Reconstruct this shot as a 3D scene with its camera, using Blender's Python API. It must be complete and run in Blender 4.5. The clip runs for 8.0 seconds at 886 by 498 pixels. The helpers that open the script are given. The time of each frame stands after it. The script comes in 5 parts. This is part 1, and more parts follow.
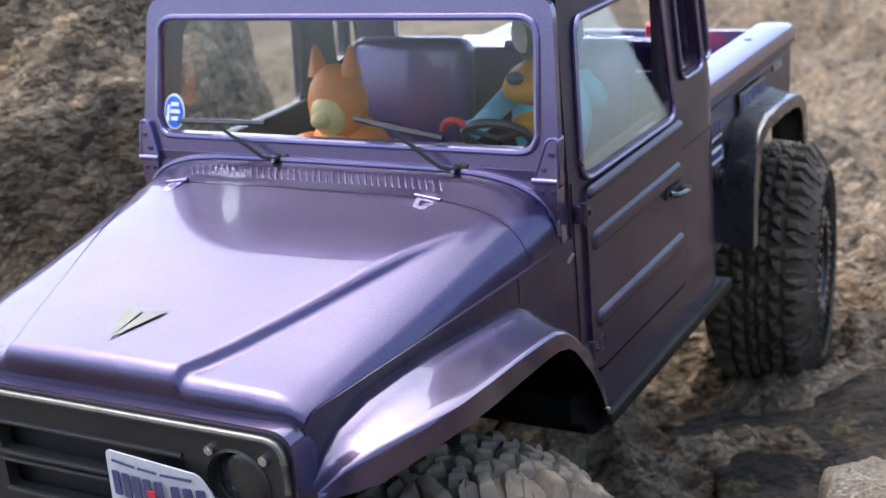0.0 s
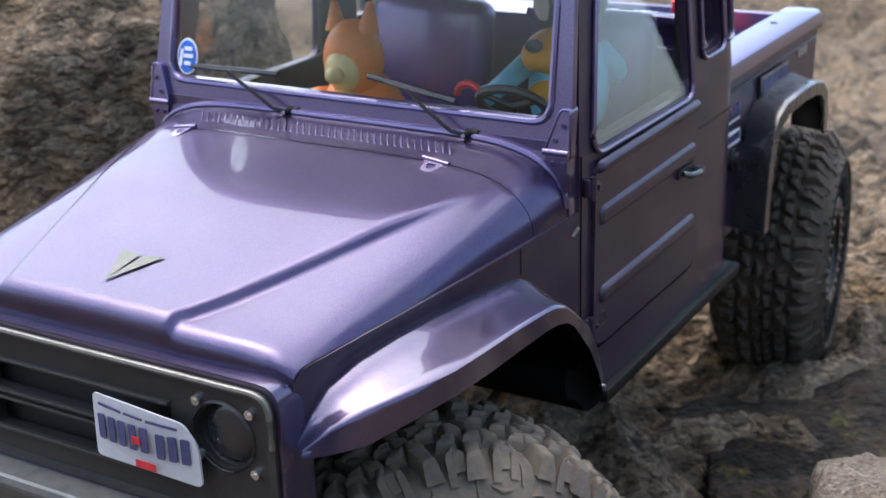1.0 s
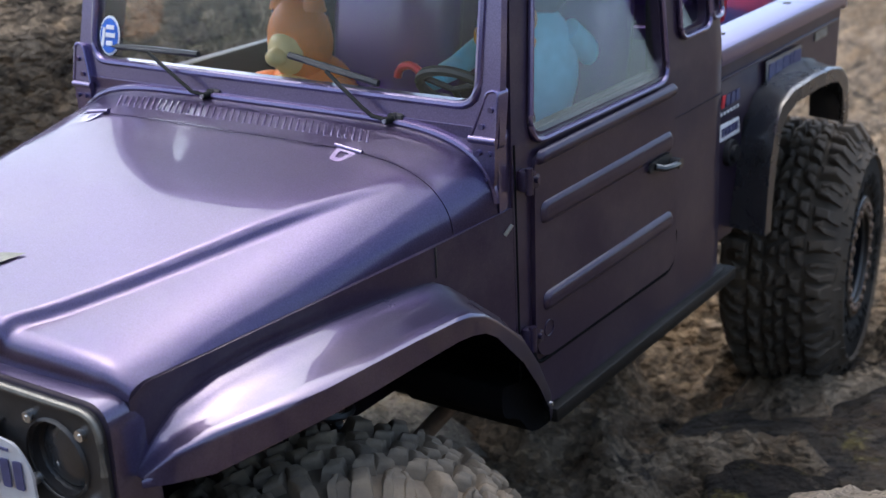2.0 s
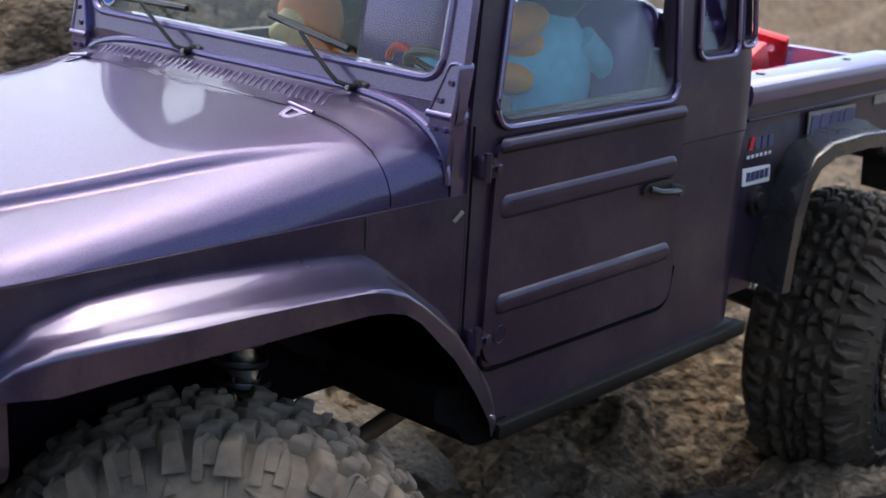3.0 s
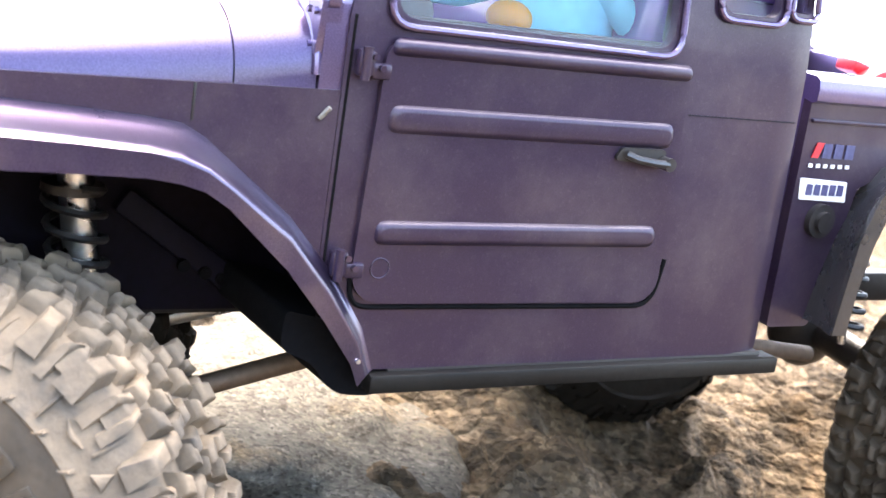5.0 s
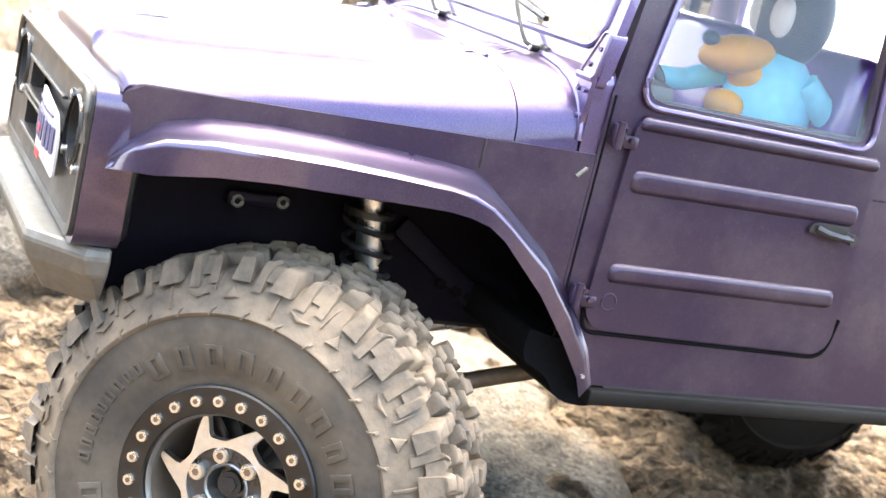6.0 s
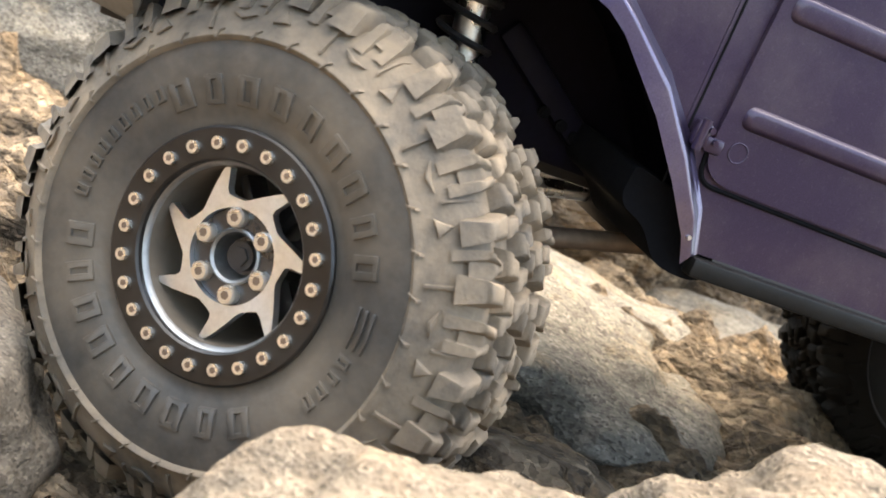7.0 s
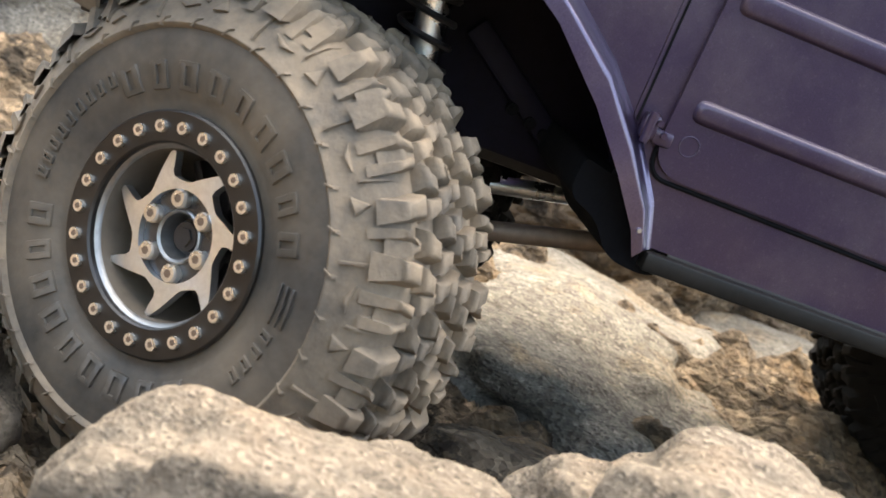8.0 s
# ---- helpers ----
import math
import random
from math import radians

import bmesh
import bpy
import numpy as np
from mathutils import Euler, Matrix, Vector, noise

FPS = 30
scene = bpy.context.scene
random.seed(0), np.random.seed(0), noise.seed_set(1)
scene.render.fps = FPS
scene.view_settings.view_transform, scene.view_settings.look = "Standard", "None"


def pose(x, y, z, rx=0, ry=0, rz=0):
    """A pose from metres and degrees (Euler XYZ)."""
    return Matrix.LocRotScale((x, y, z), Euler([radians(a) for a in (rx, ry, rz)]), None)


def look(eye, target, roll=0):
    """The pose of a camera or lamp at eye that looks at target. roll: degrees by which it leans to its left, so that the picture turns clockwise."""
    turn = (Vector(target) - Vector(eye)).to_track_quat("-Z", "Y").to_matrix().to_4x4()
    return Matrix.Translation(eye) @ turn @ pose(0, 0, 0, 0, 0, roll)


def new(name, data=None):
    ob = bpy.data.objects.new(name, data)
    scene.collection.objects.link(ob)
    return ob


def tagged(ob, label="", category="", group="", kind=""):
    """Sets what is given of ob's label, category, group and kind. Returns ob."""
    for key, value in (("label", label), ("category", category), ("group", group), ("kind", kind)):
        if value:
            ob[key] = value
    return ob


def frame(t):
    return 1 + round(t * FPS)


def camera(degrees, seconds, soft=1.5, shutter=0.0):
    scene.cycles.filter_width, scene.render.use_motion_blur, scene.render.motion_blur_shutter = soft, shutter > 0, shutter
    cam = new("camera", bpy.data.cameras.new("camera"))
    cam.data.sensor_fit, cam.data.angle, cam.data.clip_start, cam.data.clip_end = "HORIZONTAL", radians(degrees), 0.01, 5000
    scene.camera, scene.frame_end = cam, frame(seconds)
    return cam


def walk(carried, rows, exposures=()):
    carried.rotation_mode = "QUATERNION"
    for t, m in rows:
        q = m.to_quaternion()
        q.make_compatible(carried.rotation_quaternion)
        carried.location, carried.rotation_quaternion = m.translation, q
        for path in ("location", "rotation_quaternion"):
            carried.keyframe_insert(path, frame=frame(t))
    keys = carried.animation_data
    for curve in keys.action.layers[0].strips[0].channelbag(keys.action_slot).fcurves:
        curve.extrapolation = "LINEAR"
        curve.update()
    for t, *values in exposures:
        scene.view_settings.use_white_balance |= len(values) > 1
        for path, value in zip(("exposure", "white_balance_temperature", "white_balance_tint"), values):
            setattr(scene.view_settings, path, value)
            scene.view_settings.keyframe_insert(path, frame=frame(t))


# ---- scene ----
# Everything is laid out in design units: x to the truck's own left, y to its rear, z up.
UNIT = 0.082
TILT = pose(0, 0, 0, 8, 0, 0)
TILT = pose(0, 0, 0, 0, 5.5, 0) @ TILT


def W(x, y, z):
    """Design units to world metres."""
    return TILT @ (Vector((x, y, z)) * UNIT)


# ---- camera ----
cam = camera(36.0, 8.0, soft=1.5)
cam.data.dof.use_dof, cam.data.dof.focus_distance, cam.data.dof.aperture_fstop = True, 0.355, 32.0
PATH = [
    (0, (0.2886, -0.4474, 0.3326), (0.0969, -0.1213, 0.2026), -5.61),
    (0.5, (0.2803, -0.4294, 0.3482), (0.0926, -0.1058, 0.2065), -1.87),
    (1, (0.2887, -0.4408, 0.3306), (0.0949, -0.1199, 0.1909), -1.89),
    (1.5, (0.2952, -0.4060, 0.3284), (0.0912, -0.0934, 0.1845), -2.53),
    (1.7, (0.3014, -0.3888, 0.3161), (0.0903, -0.0790, 0.1766), -4.01),
    (2.8, (0.3377, -0.3202, 0.2994), (0.0912, -0.0337, 0.1685), 2.83),
    (3, (0.3462, -0.3142, 0.2682), (0.0942, -0.0254, 0.1536), 3.23),
    (3.5, (0.3807, -0.2344, 0.2483), (0.1014, 0.0302, 0.1389), 6.13),
    (4, (0.3770, -0.2151, 0.2370), (0.0893, 0.0413, 0.1296), 7.57),
    (4.2, (0.3824, -0.2071, 0.2305), (0.0861, 0.0400, 0.1251), 7.88),
    (5.3, (0.4426, -0.1655, 0.2083), (0.1014, 0.0256, 0.1241), 8.55),
    (5.5, (0.4656, -0.2104, 0.2098), (0.1202, -0.0213, 0.1396), 8.48),
    (5.7, (0.4701, -0.2428, 0.2340), (0.1254, -0.0575, 0.1514), 10.83),
    (6, (0.4695, -0.2479, 0.2243), (0.1216, -0.0714, 0.1359), 13.44),
    (6.5, (0.4506, -0.2035, 0.1697), (0.0854, -0.0622, 0.0881), 19.78),
    (7, (0.4299, -0.1832, 0.1499), (0.0649, -0.0491, 0.0562), 23.19),
    (7.5, (0.4499, -0.1618, 0.1656), (0.0831, -0.0430, 0.0591), 25.39),
    (8, (0.4508, -0.1311, 0.1569), (0.0740, -0.0381, 0.0602), 22.76),
]
K = UNIT * 10
walk(cam, [(t, TILT @ look([K * (e[0] + 0.0145), K * e[1], K * e[2]], [K * (g[0] + 0.0145), K * g[1], K * g[2]], r)) for t, e, g, r in PATH],
     exposures=[(0, 1.82, 6100, 8), (1.0, 1.55, 6100, 8), (1.7, 1.4, 6100, 8), (3.0, 1.28, 6250, 9), (3.5, 1.46, 6300, 10), (4.0, 2.24, 6500, 10), (4.2, 2.45, 6600, 10), (5.3, 3.86, 7200, 10), (6.0, 3.64, 7300, 8), (6.5, 3.28, 7450, 6), (7.0, 3.12, 7700, 6), (7.5, 3.22, 7700, 7), (8.0, 2.88, 7500, 6)])

# ---- light ----
world = bpy.data.worlds.new("sky")
scene.world = world
world.use_nodes = True
wn = world.node_tree.nodes
sky = wn.new("ShaderNodeTexSky")
sky.sky_type = "NISHITA"
sky.sun_disc = False
SUN_EL, SUN_AZ = radians(71), radians(284)
sky.sun_elevation, sky.sun_rotation = SUN_EL, SUN_AZ
sky.air_density, sky.dust_density, sky.ozone_density = 1.0, 4.2, 1.0
wn["Background"].inputs["Strength"].default_value = 0.15
world.node_tree.links.new(sky.outputs[0], wn["Background"].inputs["Color"])
sun_data = bpy.data.lights.new("sun", "SUN")
sun_data.energy, sun_data.angle, sun_data.color = 1.35, radians(104), (1.0, 0.96, 0.91)
sun = new("sun", sun_data)
sun_way = Vector((math.sin(SUN_AZ) * math.cos(SUN_EL), math.cos(SUN_AZ) * math.cos(SUN_EL), math.sin(SUN_EL)))
sun.matrix_world = look(sun_way * 5, (0, 0, 0))


# ---- materials ----
def material(name):
    m = bpy.data.materials.new(name)
    m.use_nodes = True
    nt = m.node_tree
    return m, nt.nodes, nt.links, nt.nodes["Principled BSDF"]


def noise_node(n, l, scale, detail=6, rough=0.6, coord="Object"):
    tc = n.new("ShaderNodeTexCoord")
    t = n.new("ShaderNodeTexNoise")
    t.inputs["Scale"].default_value, t.inputs["Detail"].default_value, t.inputs["Roughness"].default_value = scale, detail, rough
    l.new(tc.outputs[coord], t.inputs["Vector"])
    return t


def ramp(n, l, src, stops):
    r = n.new("ShaderNodeValToRGB")
    while len(r.color_ramp.elements) < len(stops):
        r.color_ramp.elements.new(0.5)
    for e, (p, c) in zip(r.color_ramp.elements, stops):
        e.position, e.color = p, (*c, 1)
    l.new(src, r.inputs["Fac"])
    return r


def bump(n, l, b, src, strength, distance):
    k = n.new("ShaderNodeBump")
    k.inputs["Strength"].default_value, k.inputs["Distance"].default_value = strength, distance
    l.new(src, k.inputs["Height"])
    l.new(k.outputs[0], b.inputs["Normal"])
    return k


def mixed(n, l, fac, a, b, blend="MIX"):
    x = n.new("ShaderNodeMix")
    x.data_type, x.blend_type = "RGBA", blend
    for sock, v in ((x.inputs[0], fac), (x.inputs[6], a), (x.inputs[7], b)):
        if isinstance(v, (int, float)):
            sock.default_value = v
        elif isinstance(v, tuple):
            sock.default_value = (*v, 1)
        else:
            l.new(v, sock)
    return x.outputs[2]


def paint_material(name, base, dust, haze=0.03, coat=1.55, specks=0.0, metal=0.9, rough=0.42, gloss=1.0):
    """Metal-flake lacquer under a clear coat, with a film of trail dust."""
    m, n, l, b = material(name)
    flake = noise_node(n, l, 2600, 2)
    stain = noise_node(n, l, 26, 7, 0.7)
    col = ramp(n, l, flake.outputs[0], [(0.3, tuple(0.82 * c for c in base)), (0.7, tuple(min(1, 1.2 * c) for c in base))])
    film = ramp(n, l, stain.outputs[0], [(0.45, (0, 0, 0)), (0.85, (dust, dust, dust))])
    tint = mixed(n, l, film.outputs[0], col.outputs[0], (0.30, 0.25, 0.21))
    if specks:
        grit = noise_node(n, l, 900, 3, 0.7)
        fleck = ramp(n, l, grit.outputs[0], [(0.58, (0, 0, 0)), (0.68, (specks,) * 3)])
        tint = mixed(n, l, fleck.outputs[0], tint, (0.34, 0.29, 0.27))
    l.new(tint, b.inputs["Base Color"])
    b.inputs["Coat IOR"].default_value = coat
    bare = ramp(n, l, stain.outputs[0], [(0.42, (metal,) * 3), (0.8, (0.75 * metal,) * 3)])
    l.new(bare.outputs[0], b.inputs["Metallic"])
    rr = ramp(n, l, stain.outputs[0], [(0.3, (rough,) * 3), (0.8, (rough + 0.06,) * 3)])
    l.new(rr.outputs[0], b.inputs["Roughness"])
    b.inputs["Coat Weight"].default_value, b.inputs["Coat Roughness"].default_value = gloss, haze
    return m


def plain_material(name, color, rough=0.5, metal=0.0, grain=300, vary=0.25, relief=0.15, dust=0.0, coat=0.0, settle=(0.35, 0.75), sheen=0.5):
    """A surface with fine grain, slow blotches and a share of dust."""
    m, n, l, b = material(name)
    fine, slow = noise_node(n, l, grain, 5), noise_node(n, l, grain / 12, 5, 0.65)
    lo, hi = tuple(c * (1 - vary) for c in color), tuple(min(1, c * (1 + vary)) for c in color)
    col = ramp(n, l, fine.outputs[0], [(0.3, lo), (0.7, hi)]).outputs[0]
    if dust:
        film = ramp(n, l, slow.outputs[0], [(settle[0], (0, 0, 0)), (settle[1], (dust,) * 3)])
        col = mixed(n, l, film.outputs[0], col, (0.265, 0.200, 0.135))
    l.new(col, b.inputs["Base Color"])
    rr = ramp(n, l, slow.outputs[0], [(0.3, (max(0.03, rough - 0.1),) * 3), (0.75, (min(1, rough + 0.12),) * 3)])
    l.new(rr.outputs[0], b.inputs["Roughness"])
    b.inputs["Metallic"].default_value, b.inputs["Coat Weight"].default_value = metal, coat
    b.inputs["Specular IOR Level"].default_value = sheen
    bump(n, l, b, fine.outputs[0], relief, 0.0006)
    return m


def rock_material(name, light, mid, dark, stain, lichen=0.56, moss=0.0, split=0.3, crumb=0.38, relief=0.006, speck=300):
    """Weathered granite: a crust of broken crumbs, speckle, rusty stains, black lichen and cracks."""
    m, n, l, b = material(name)
    tc, lay = n.new("ShaderNodeTexCoord"), n.new("ShaderNodeMapping")
    lay.inputs["Scale"].default_value = (1, 1, 1.7)
    lay.inputs["Rotation"].default_value = (0.2, 0.12, 0.4)
    l.new(tc.outputs["Object"], lay.inputs["Vector"])

    def cells(scale, feature="F1", warp=0.5):
        w = n.new("ShaderNodeTexNoise")
        w.inputs["Scale"].default_value, w.inputs["Detail"].default_value = scale * 0.8, 4
        l.new(lay.outputs[0], w.inputs["Vector"])
        mad = n.new("ShaderNodeVectorMath")
        mad.operation = "MULTIPLY_ADD"
        mad.inputs[1].default_value = (warp * 1.6 / scale,) * 3
        l.new(w.outputs["Color"], mad.inputs[0])
        l.new(lay.outputs[0], mad.inputs[2])
        v = n.new("ShaderNodeTexVoronoi")
        v.feature = feature
        v.inputs["Scale"].default_value = scale
        l.new(mad.outputs[0], v.inputs["Vector"])
        return v

    crumbs, specks, cracks = cells(100, warp=0.9), cells(speck), cells(24, "DISTANCE_TO_EDGE", 1.1)
    big, med, grit = noise_node(n, l, 9, 8, 0.62), noise_node(n, l, 42, 8, 0.65), noise_node(n, l, 420, 4, 0.6)
    lich = noise_node(n, l, 26, 8, 0.7)
    hi = tuple(min(1, 1.5 * c) for c in light)
    c1 = ramp(n, l, big.outputs[0], [(0.36, mid), (0.5, light), (0.66, tuple(0.75 * c for c in light))])
    c2 = ramp(n, l, med.outputs[0], [(0.38, dark), (0.46, mid), (0.56, light), (0.68, hi)])
    c = mixed(n, l, 0.5, c1.outputs[0], c2.outputs[0])
    c3 = ramp(n, l, crumbs.outputs["Color"], [(0.15, dark), (0.35, mid), (0.6, light), (0.85, hi)])
    c = mixed(n, l, crumb, c, c3.outputs[0])
    rust = ramp(n, l, lich.outputs[0], [(0.38, (0.6,) * 3), (0.48, (0, 0, 0))])
    c = mixed(n, l, rust.outputs[0], c, stain)
    spots = ramp(n, l, lich.outputs[0], [(lichen, (0, 0, 0)), (lichen + 0.06, (0.85,) * 3)])
    c = mixed(n, l, spots.outputs[0], c, dark)
    if moss:
        grow_ = noise_node(n, l, 14, 7, 0.75, "Generated")
        green = ramp(n, l, grow_.outputs[0], [(0.56, (0, 0, 0)), (0.64, (moss,) * 3)])
        c = mixed(n, l, green.outputs[0], c, (0.16, 0.13, 0.03))
    fine = ramp(n, l, specks.outputs["Color"], [(0.1, (0.35,) * 3), (0.4, (0.9,) * 3), (0.7, (1.1,) * 3), (0.95, (1.8,) * 3)])
    c = mixed(n, l, 0.8, c, fine.outputs[0], "MULTIPLY")
    gap = ramp(n, l, cracks.outputs["Distance"], [(0.0, (0.35,) * 3), (0.022, (1, 1, 1))])
    l.new(mixed(n, l, split, c, gap.outputs[0], "MULTIPLY"), b.inputs["Base Color"])
    b.inputs["Roughness"].default_value, b.inputs["Specular IOR Level"].default_value = 0.92, 0.25
    dome = n.new("ShaderNodeMath")
    dome.operation = "MULTIPLY_ADD"
    dome.inputs[1].default_value = -1.6 * crumb
    l.new(crumbs.outputs["Distance"], dome.inputs[0])
    l.new(med.outputs[0], dome.inputs[2])
    deep = n.new("ShaderNodeMath")
    deep.operation = "MULTIPLY_ADD"
    deep.inputs[1].default_value = 0.6 * split
    l.new(gap.outputs[0], deep.inputs[0])
    l.new(dome.outputs[0], deep.inputs[2])
    k1 = n.new("ShaderNodeBump")
    k1.inputs["Strength"].default_value, k1.inputs["Distance"].default_value = 1.0, relief
    l.new(deep.outputs[0], k1.inputs["Height"])
    k2 = n.new("ShaderNodeBump")
    k2.inputs["Strength"].default_value, k2.inputs["Distance"].default_value = 0.7, (0.36 if speck < 500 else 0.16) / speck
    l.new(specks.outputs["Distance"], k2.inputs["Height"])
    l.new(k1.outputs[0], k2.inputs["Normal"])
    k3 = bump(n, l, b, grit.outputs[0], 0.6, 0.0008)
    l.new(k2.outputs[0], k3.inputs["Normal"])
    return m


def glass_material(name, tint, gloss):
    """A thin clear pane: light goes through, the sky mirrors in it."""
    m = bpy.data.materials.new(name)
    m.use_nodes = True
    n, l = m.node_tree.nodes, m.node_tree.links
    n.remove(n["Principled BSDF"])
    tr, gl, fr, mx = n.new("ShaderNodeBsdfTransparent"), n.new("ShaderNodeBsdfGlossy"), n.new("ShaderNodeLayerWeight"), n.new("ShaderNodeMixShader")
    tr.inputs["Color"].default_value = (*tint, 1)
    gl.inputs["Roughness"].default_value = 0.03
    rise, scale_ = n.new("ShaderNodeMath"), n.new("ShaderNodeMath")
    rise.operation, scale_.operation = "POWER", "MULTIPLY_ADD"
    rise.inputs[1].default_value = 4
    scale_.inputs[1].default_value, scale_.inputs[2].default_value = 1 - gloss, gloss
    l.new(fr.outputs["Facing"], rise.inputs[0])
    l.new(rise.outputs[0], scale_.inputs[0])
    l.new(scale_.outputs[0], mx.inputs[0])
    l.new(tr.outputs[0], mx.inputs[1])
    l.new(gl.outputs[0], mx.inputs[2])
    l.new(mx.outputs[0], n["Material Output"].inputs["Surface"])
    return m


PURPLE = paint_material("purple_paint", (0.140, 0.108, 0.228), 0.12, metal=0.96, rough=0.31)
SEATPURPLE = paint_material("seat_purple_paint", (0.090, 0.036, 0.200), 0.04, metal=0.6, rough=0.36)
# Same purple as the bonnet, with dust and the flank's shade darkened in.
SHADYDUSTPURPLE = paint_material("dusty_shaded_purple_paint", (0.030, 0.0172, 0.043), 0.17, 0.10, 1.5, 0.04, 0.5, 0.42, 0.42)
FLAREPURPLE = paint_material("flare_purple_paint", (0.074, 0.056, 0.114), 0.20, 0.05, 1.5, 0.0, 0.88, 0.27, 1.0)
MATT = plain_material("matt_black", (0.004, 0.004, 0.005), 0.9, grain=500, sheen=0.12)
LINER = plain_material("dark_purple_plastic", (0.007, 0.005, 0.015), 0.6, grain=400, sheen=0.25)
BRACE = plain_material("navy_plastic", (0.006, 0.005, 0.012), 0.6, grain=400, sheen=0.15)
BLACK = plain_material("black_plastic", (0.014, 0.014, 0.016), 0.45, grain=500, dust=0.06)
GLOSSBLACK = plain_material("black_gloss_plastic", (0.016, 0.018, 0.022), 0.3, grain=500, dust=0.08, coat=0.5)
BOLT = plain_material("dusty_bolt_steel", (0.78, 0.74, 0.67), 0.30, metal=0.9, grain=500, vary=0.12, dust=0.18)
RINGBLACK = plain_material("scuffed_black_metal", (0.007, 0.006, 0.006), 0.36, grain=350, vary=0.4, dust=0.05)
GREYMETAL = plain_material("grey_metal", (0.30, 0.30, 0.28), 0.42, metal=0.6, grain=400, dust=0.3)
SATIN = plain_material("satin_black_metal", (0.035, 0.035, 0.037), 0.36, metal=0.3, grain=400, dust=0.08)
BUMPERGREY = plain_material("worn_grey_metal", (0.115, 0.118, 0.112), 0.5, metal=0.3, grain=300, dust=0.35)
SILLBLACK = plain_material("sill_black_plastic", (0.006, 0.006, 0.006), 0.5, grain=400, dust=0.03, sheen=0.25)
BARREL = plain_material("dusty_barrel_metal", (0.060, 0.050, 0.040), 0.6, metal=0.2, grain=300, dust=0.40, settle=(0.3, 0.65))
STEEL = plain_material("steel", (0.72, 0.74, 0.76), 0.3, metal=1.0, grain=600, vary=0.12)
ALLOY = plain_material("machined_alloy", (0.76, 0.79, 0.82), 0.38, metal=1.0, grain=700, vary=0.08)
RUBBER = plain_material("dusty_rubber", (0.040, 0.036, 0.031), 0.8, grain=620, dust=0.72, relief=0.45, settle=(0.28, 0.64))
# Rear-left tread: brown earth, with shade darkened into the colour.
SHADYEARTHRUBBER = plain_material("earthy_shaded_rubber", (0.024, 0.017, 0.011), 0.85, grain=240, dust=0.34, relief=0.3, settle=(0.3, 0.75))
# Far wheels and rear sidewall: near-black stands for shade under the truck.
SHADERUBBER = plain_material("shaded_rubber", (0.007, 0.0065, 0.006), 0.8, grain=240, dust=0.04, relief=0.3, settle=(0.3, 0.75), sheen=0.2)
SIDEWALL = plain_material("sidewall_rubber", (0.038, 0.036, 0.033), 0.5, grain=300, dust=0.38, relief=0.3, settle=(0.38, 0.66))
GLASS = glass_material("window_glass", (0.97, 0.98, 0.98), 0.03)
SCREEN = glass_material("windscreen_glass", (0.98, 0.99, 0.99), 0.03)
TRIM = plain_material("dull_trim_metal", (0.13, 0.13, 0.12), 0.45, metal=0.5, grain=400, dust=0.2)
PLATEWHITE = plain_material("plate_white", (0.52, 0.51, 0.53), 0.5, grain=400, vary=0.08, dust=0.15)
LIPALLOY = plain_material("dull_lip_alloy", (0.31, 0.31, 0.305), 0.46, metal=1.0, grain=500, vary=0.15, dust=0.15)
WIPER = plain_material("wiper_metal", (0.008, 0.008, 0.008), 0.6, grain=500, sheen=0.25)
WHITE = plain_material("white_print", (0.78, 0.78, 0.80), 0.45, grain=500, vary=0.06)
INK = plain_material("dark_print", (0.06, 0.06, 0.14), 0.5, grain=500)
REDINK = plain_material("red_print", (0.55, 0.03, 0.04), 0.5, grain=500)
BLUEINK = plain_material("blue_print", (0.03, 0.13, 0.55), 0.45, grain=500)
OLIVE = plain_material("olive_film", (0.075, 0.078, 0.06), 0.5, grain=600, coat=0.1)
RED = plain_material("red_anodised", (0.55, 0.02, 0.03), 0.35, metal=0.3, grain=500)
ORANGE = plain_material("orange_vinyl", (0.85, 0.24, 0.03), 0.5, grain=300, vary=0.1)
CREAM = plain_material("cream_vinyl", (0.85, 0.62, 0.25), 0.5, grain=300, vary=0.1)
TEAL = plain_material("light_blue_vinyl", (0.16, 0.56, 0.72), 0.5, grain=300, vary=0.1)
YELLOW = plain_material("yellow_vinyl", (0.62, 0.27, 0.004), 0.5, grain=300, vary=0.1)
NAVY = plain_material("dark_vinyl", (0.035, 0.04, 0.06), 0.5, grain=300, vary=0.1)
BLUEBOX = plain_material("blue_plastic", (0.02, 0.22, 0.45), 0.4, grain=300, vary=0.1)
BROWN = plain_material("dusty_steel", (0.16, 0.11, 0.08), 0.55, metal=0.4, grain=300, dust=0.4)
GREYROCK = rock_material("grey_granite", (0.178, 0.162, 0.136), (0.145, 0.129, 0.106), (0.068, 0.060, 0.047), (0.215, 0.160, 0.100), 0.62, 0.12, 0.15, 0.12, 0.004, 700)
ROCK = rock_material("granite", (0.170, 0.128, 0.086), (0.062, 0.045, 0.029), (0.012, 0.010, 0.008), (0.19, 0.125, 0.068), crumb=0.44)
# Lichen rock set near-black: holds the ledge's shade and dims light round the truck.
SHADEROCK = rock_material("shaded_lichen_granite", (0.038, 0.030, 0.021), (0.018, 0.013, 0.009), (0.007, 0.005, 0.004), (0.042, 0.025, 0.013), 0.5, 0.3)
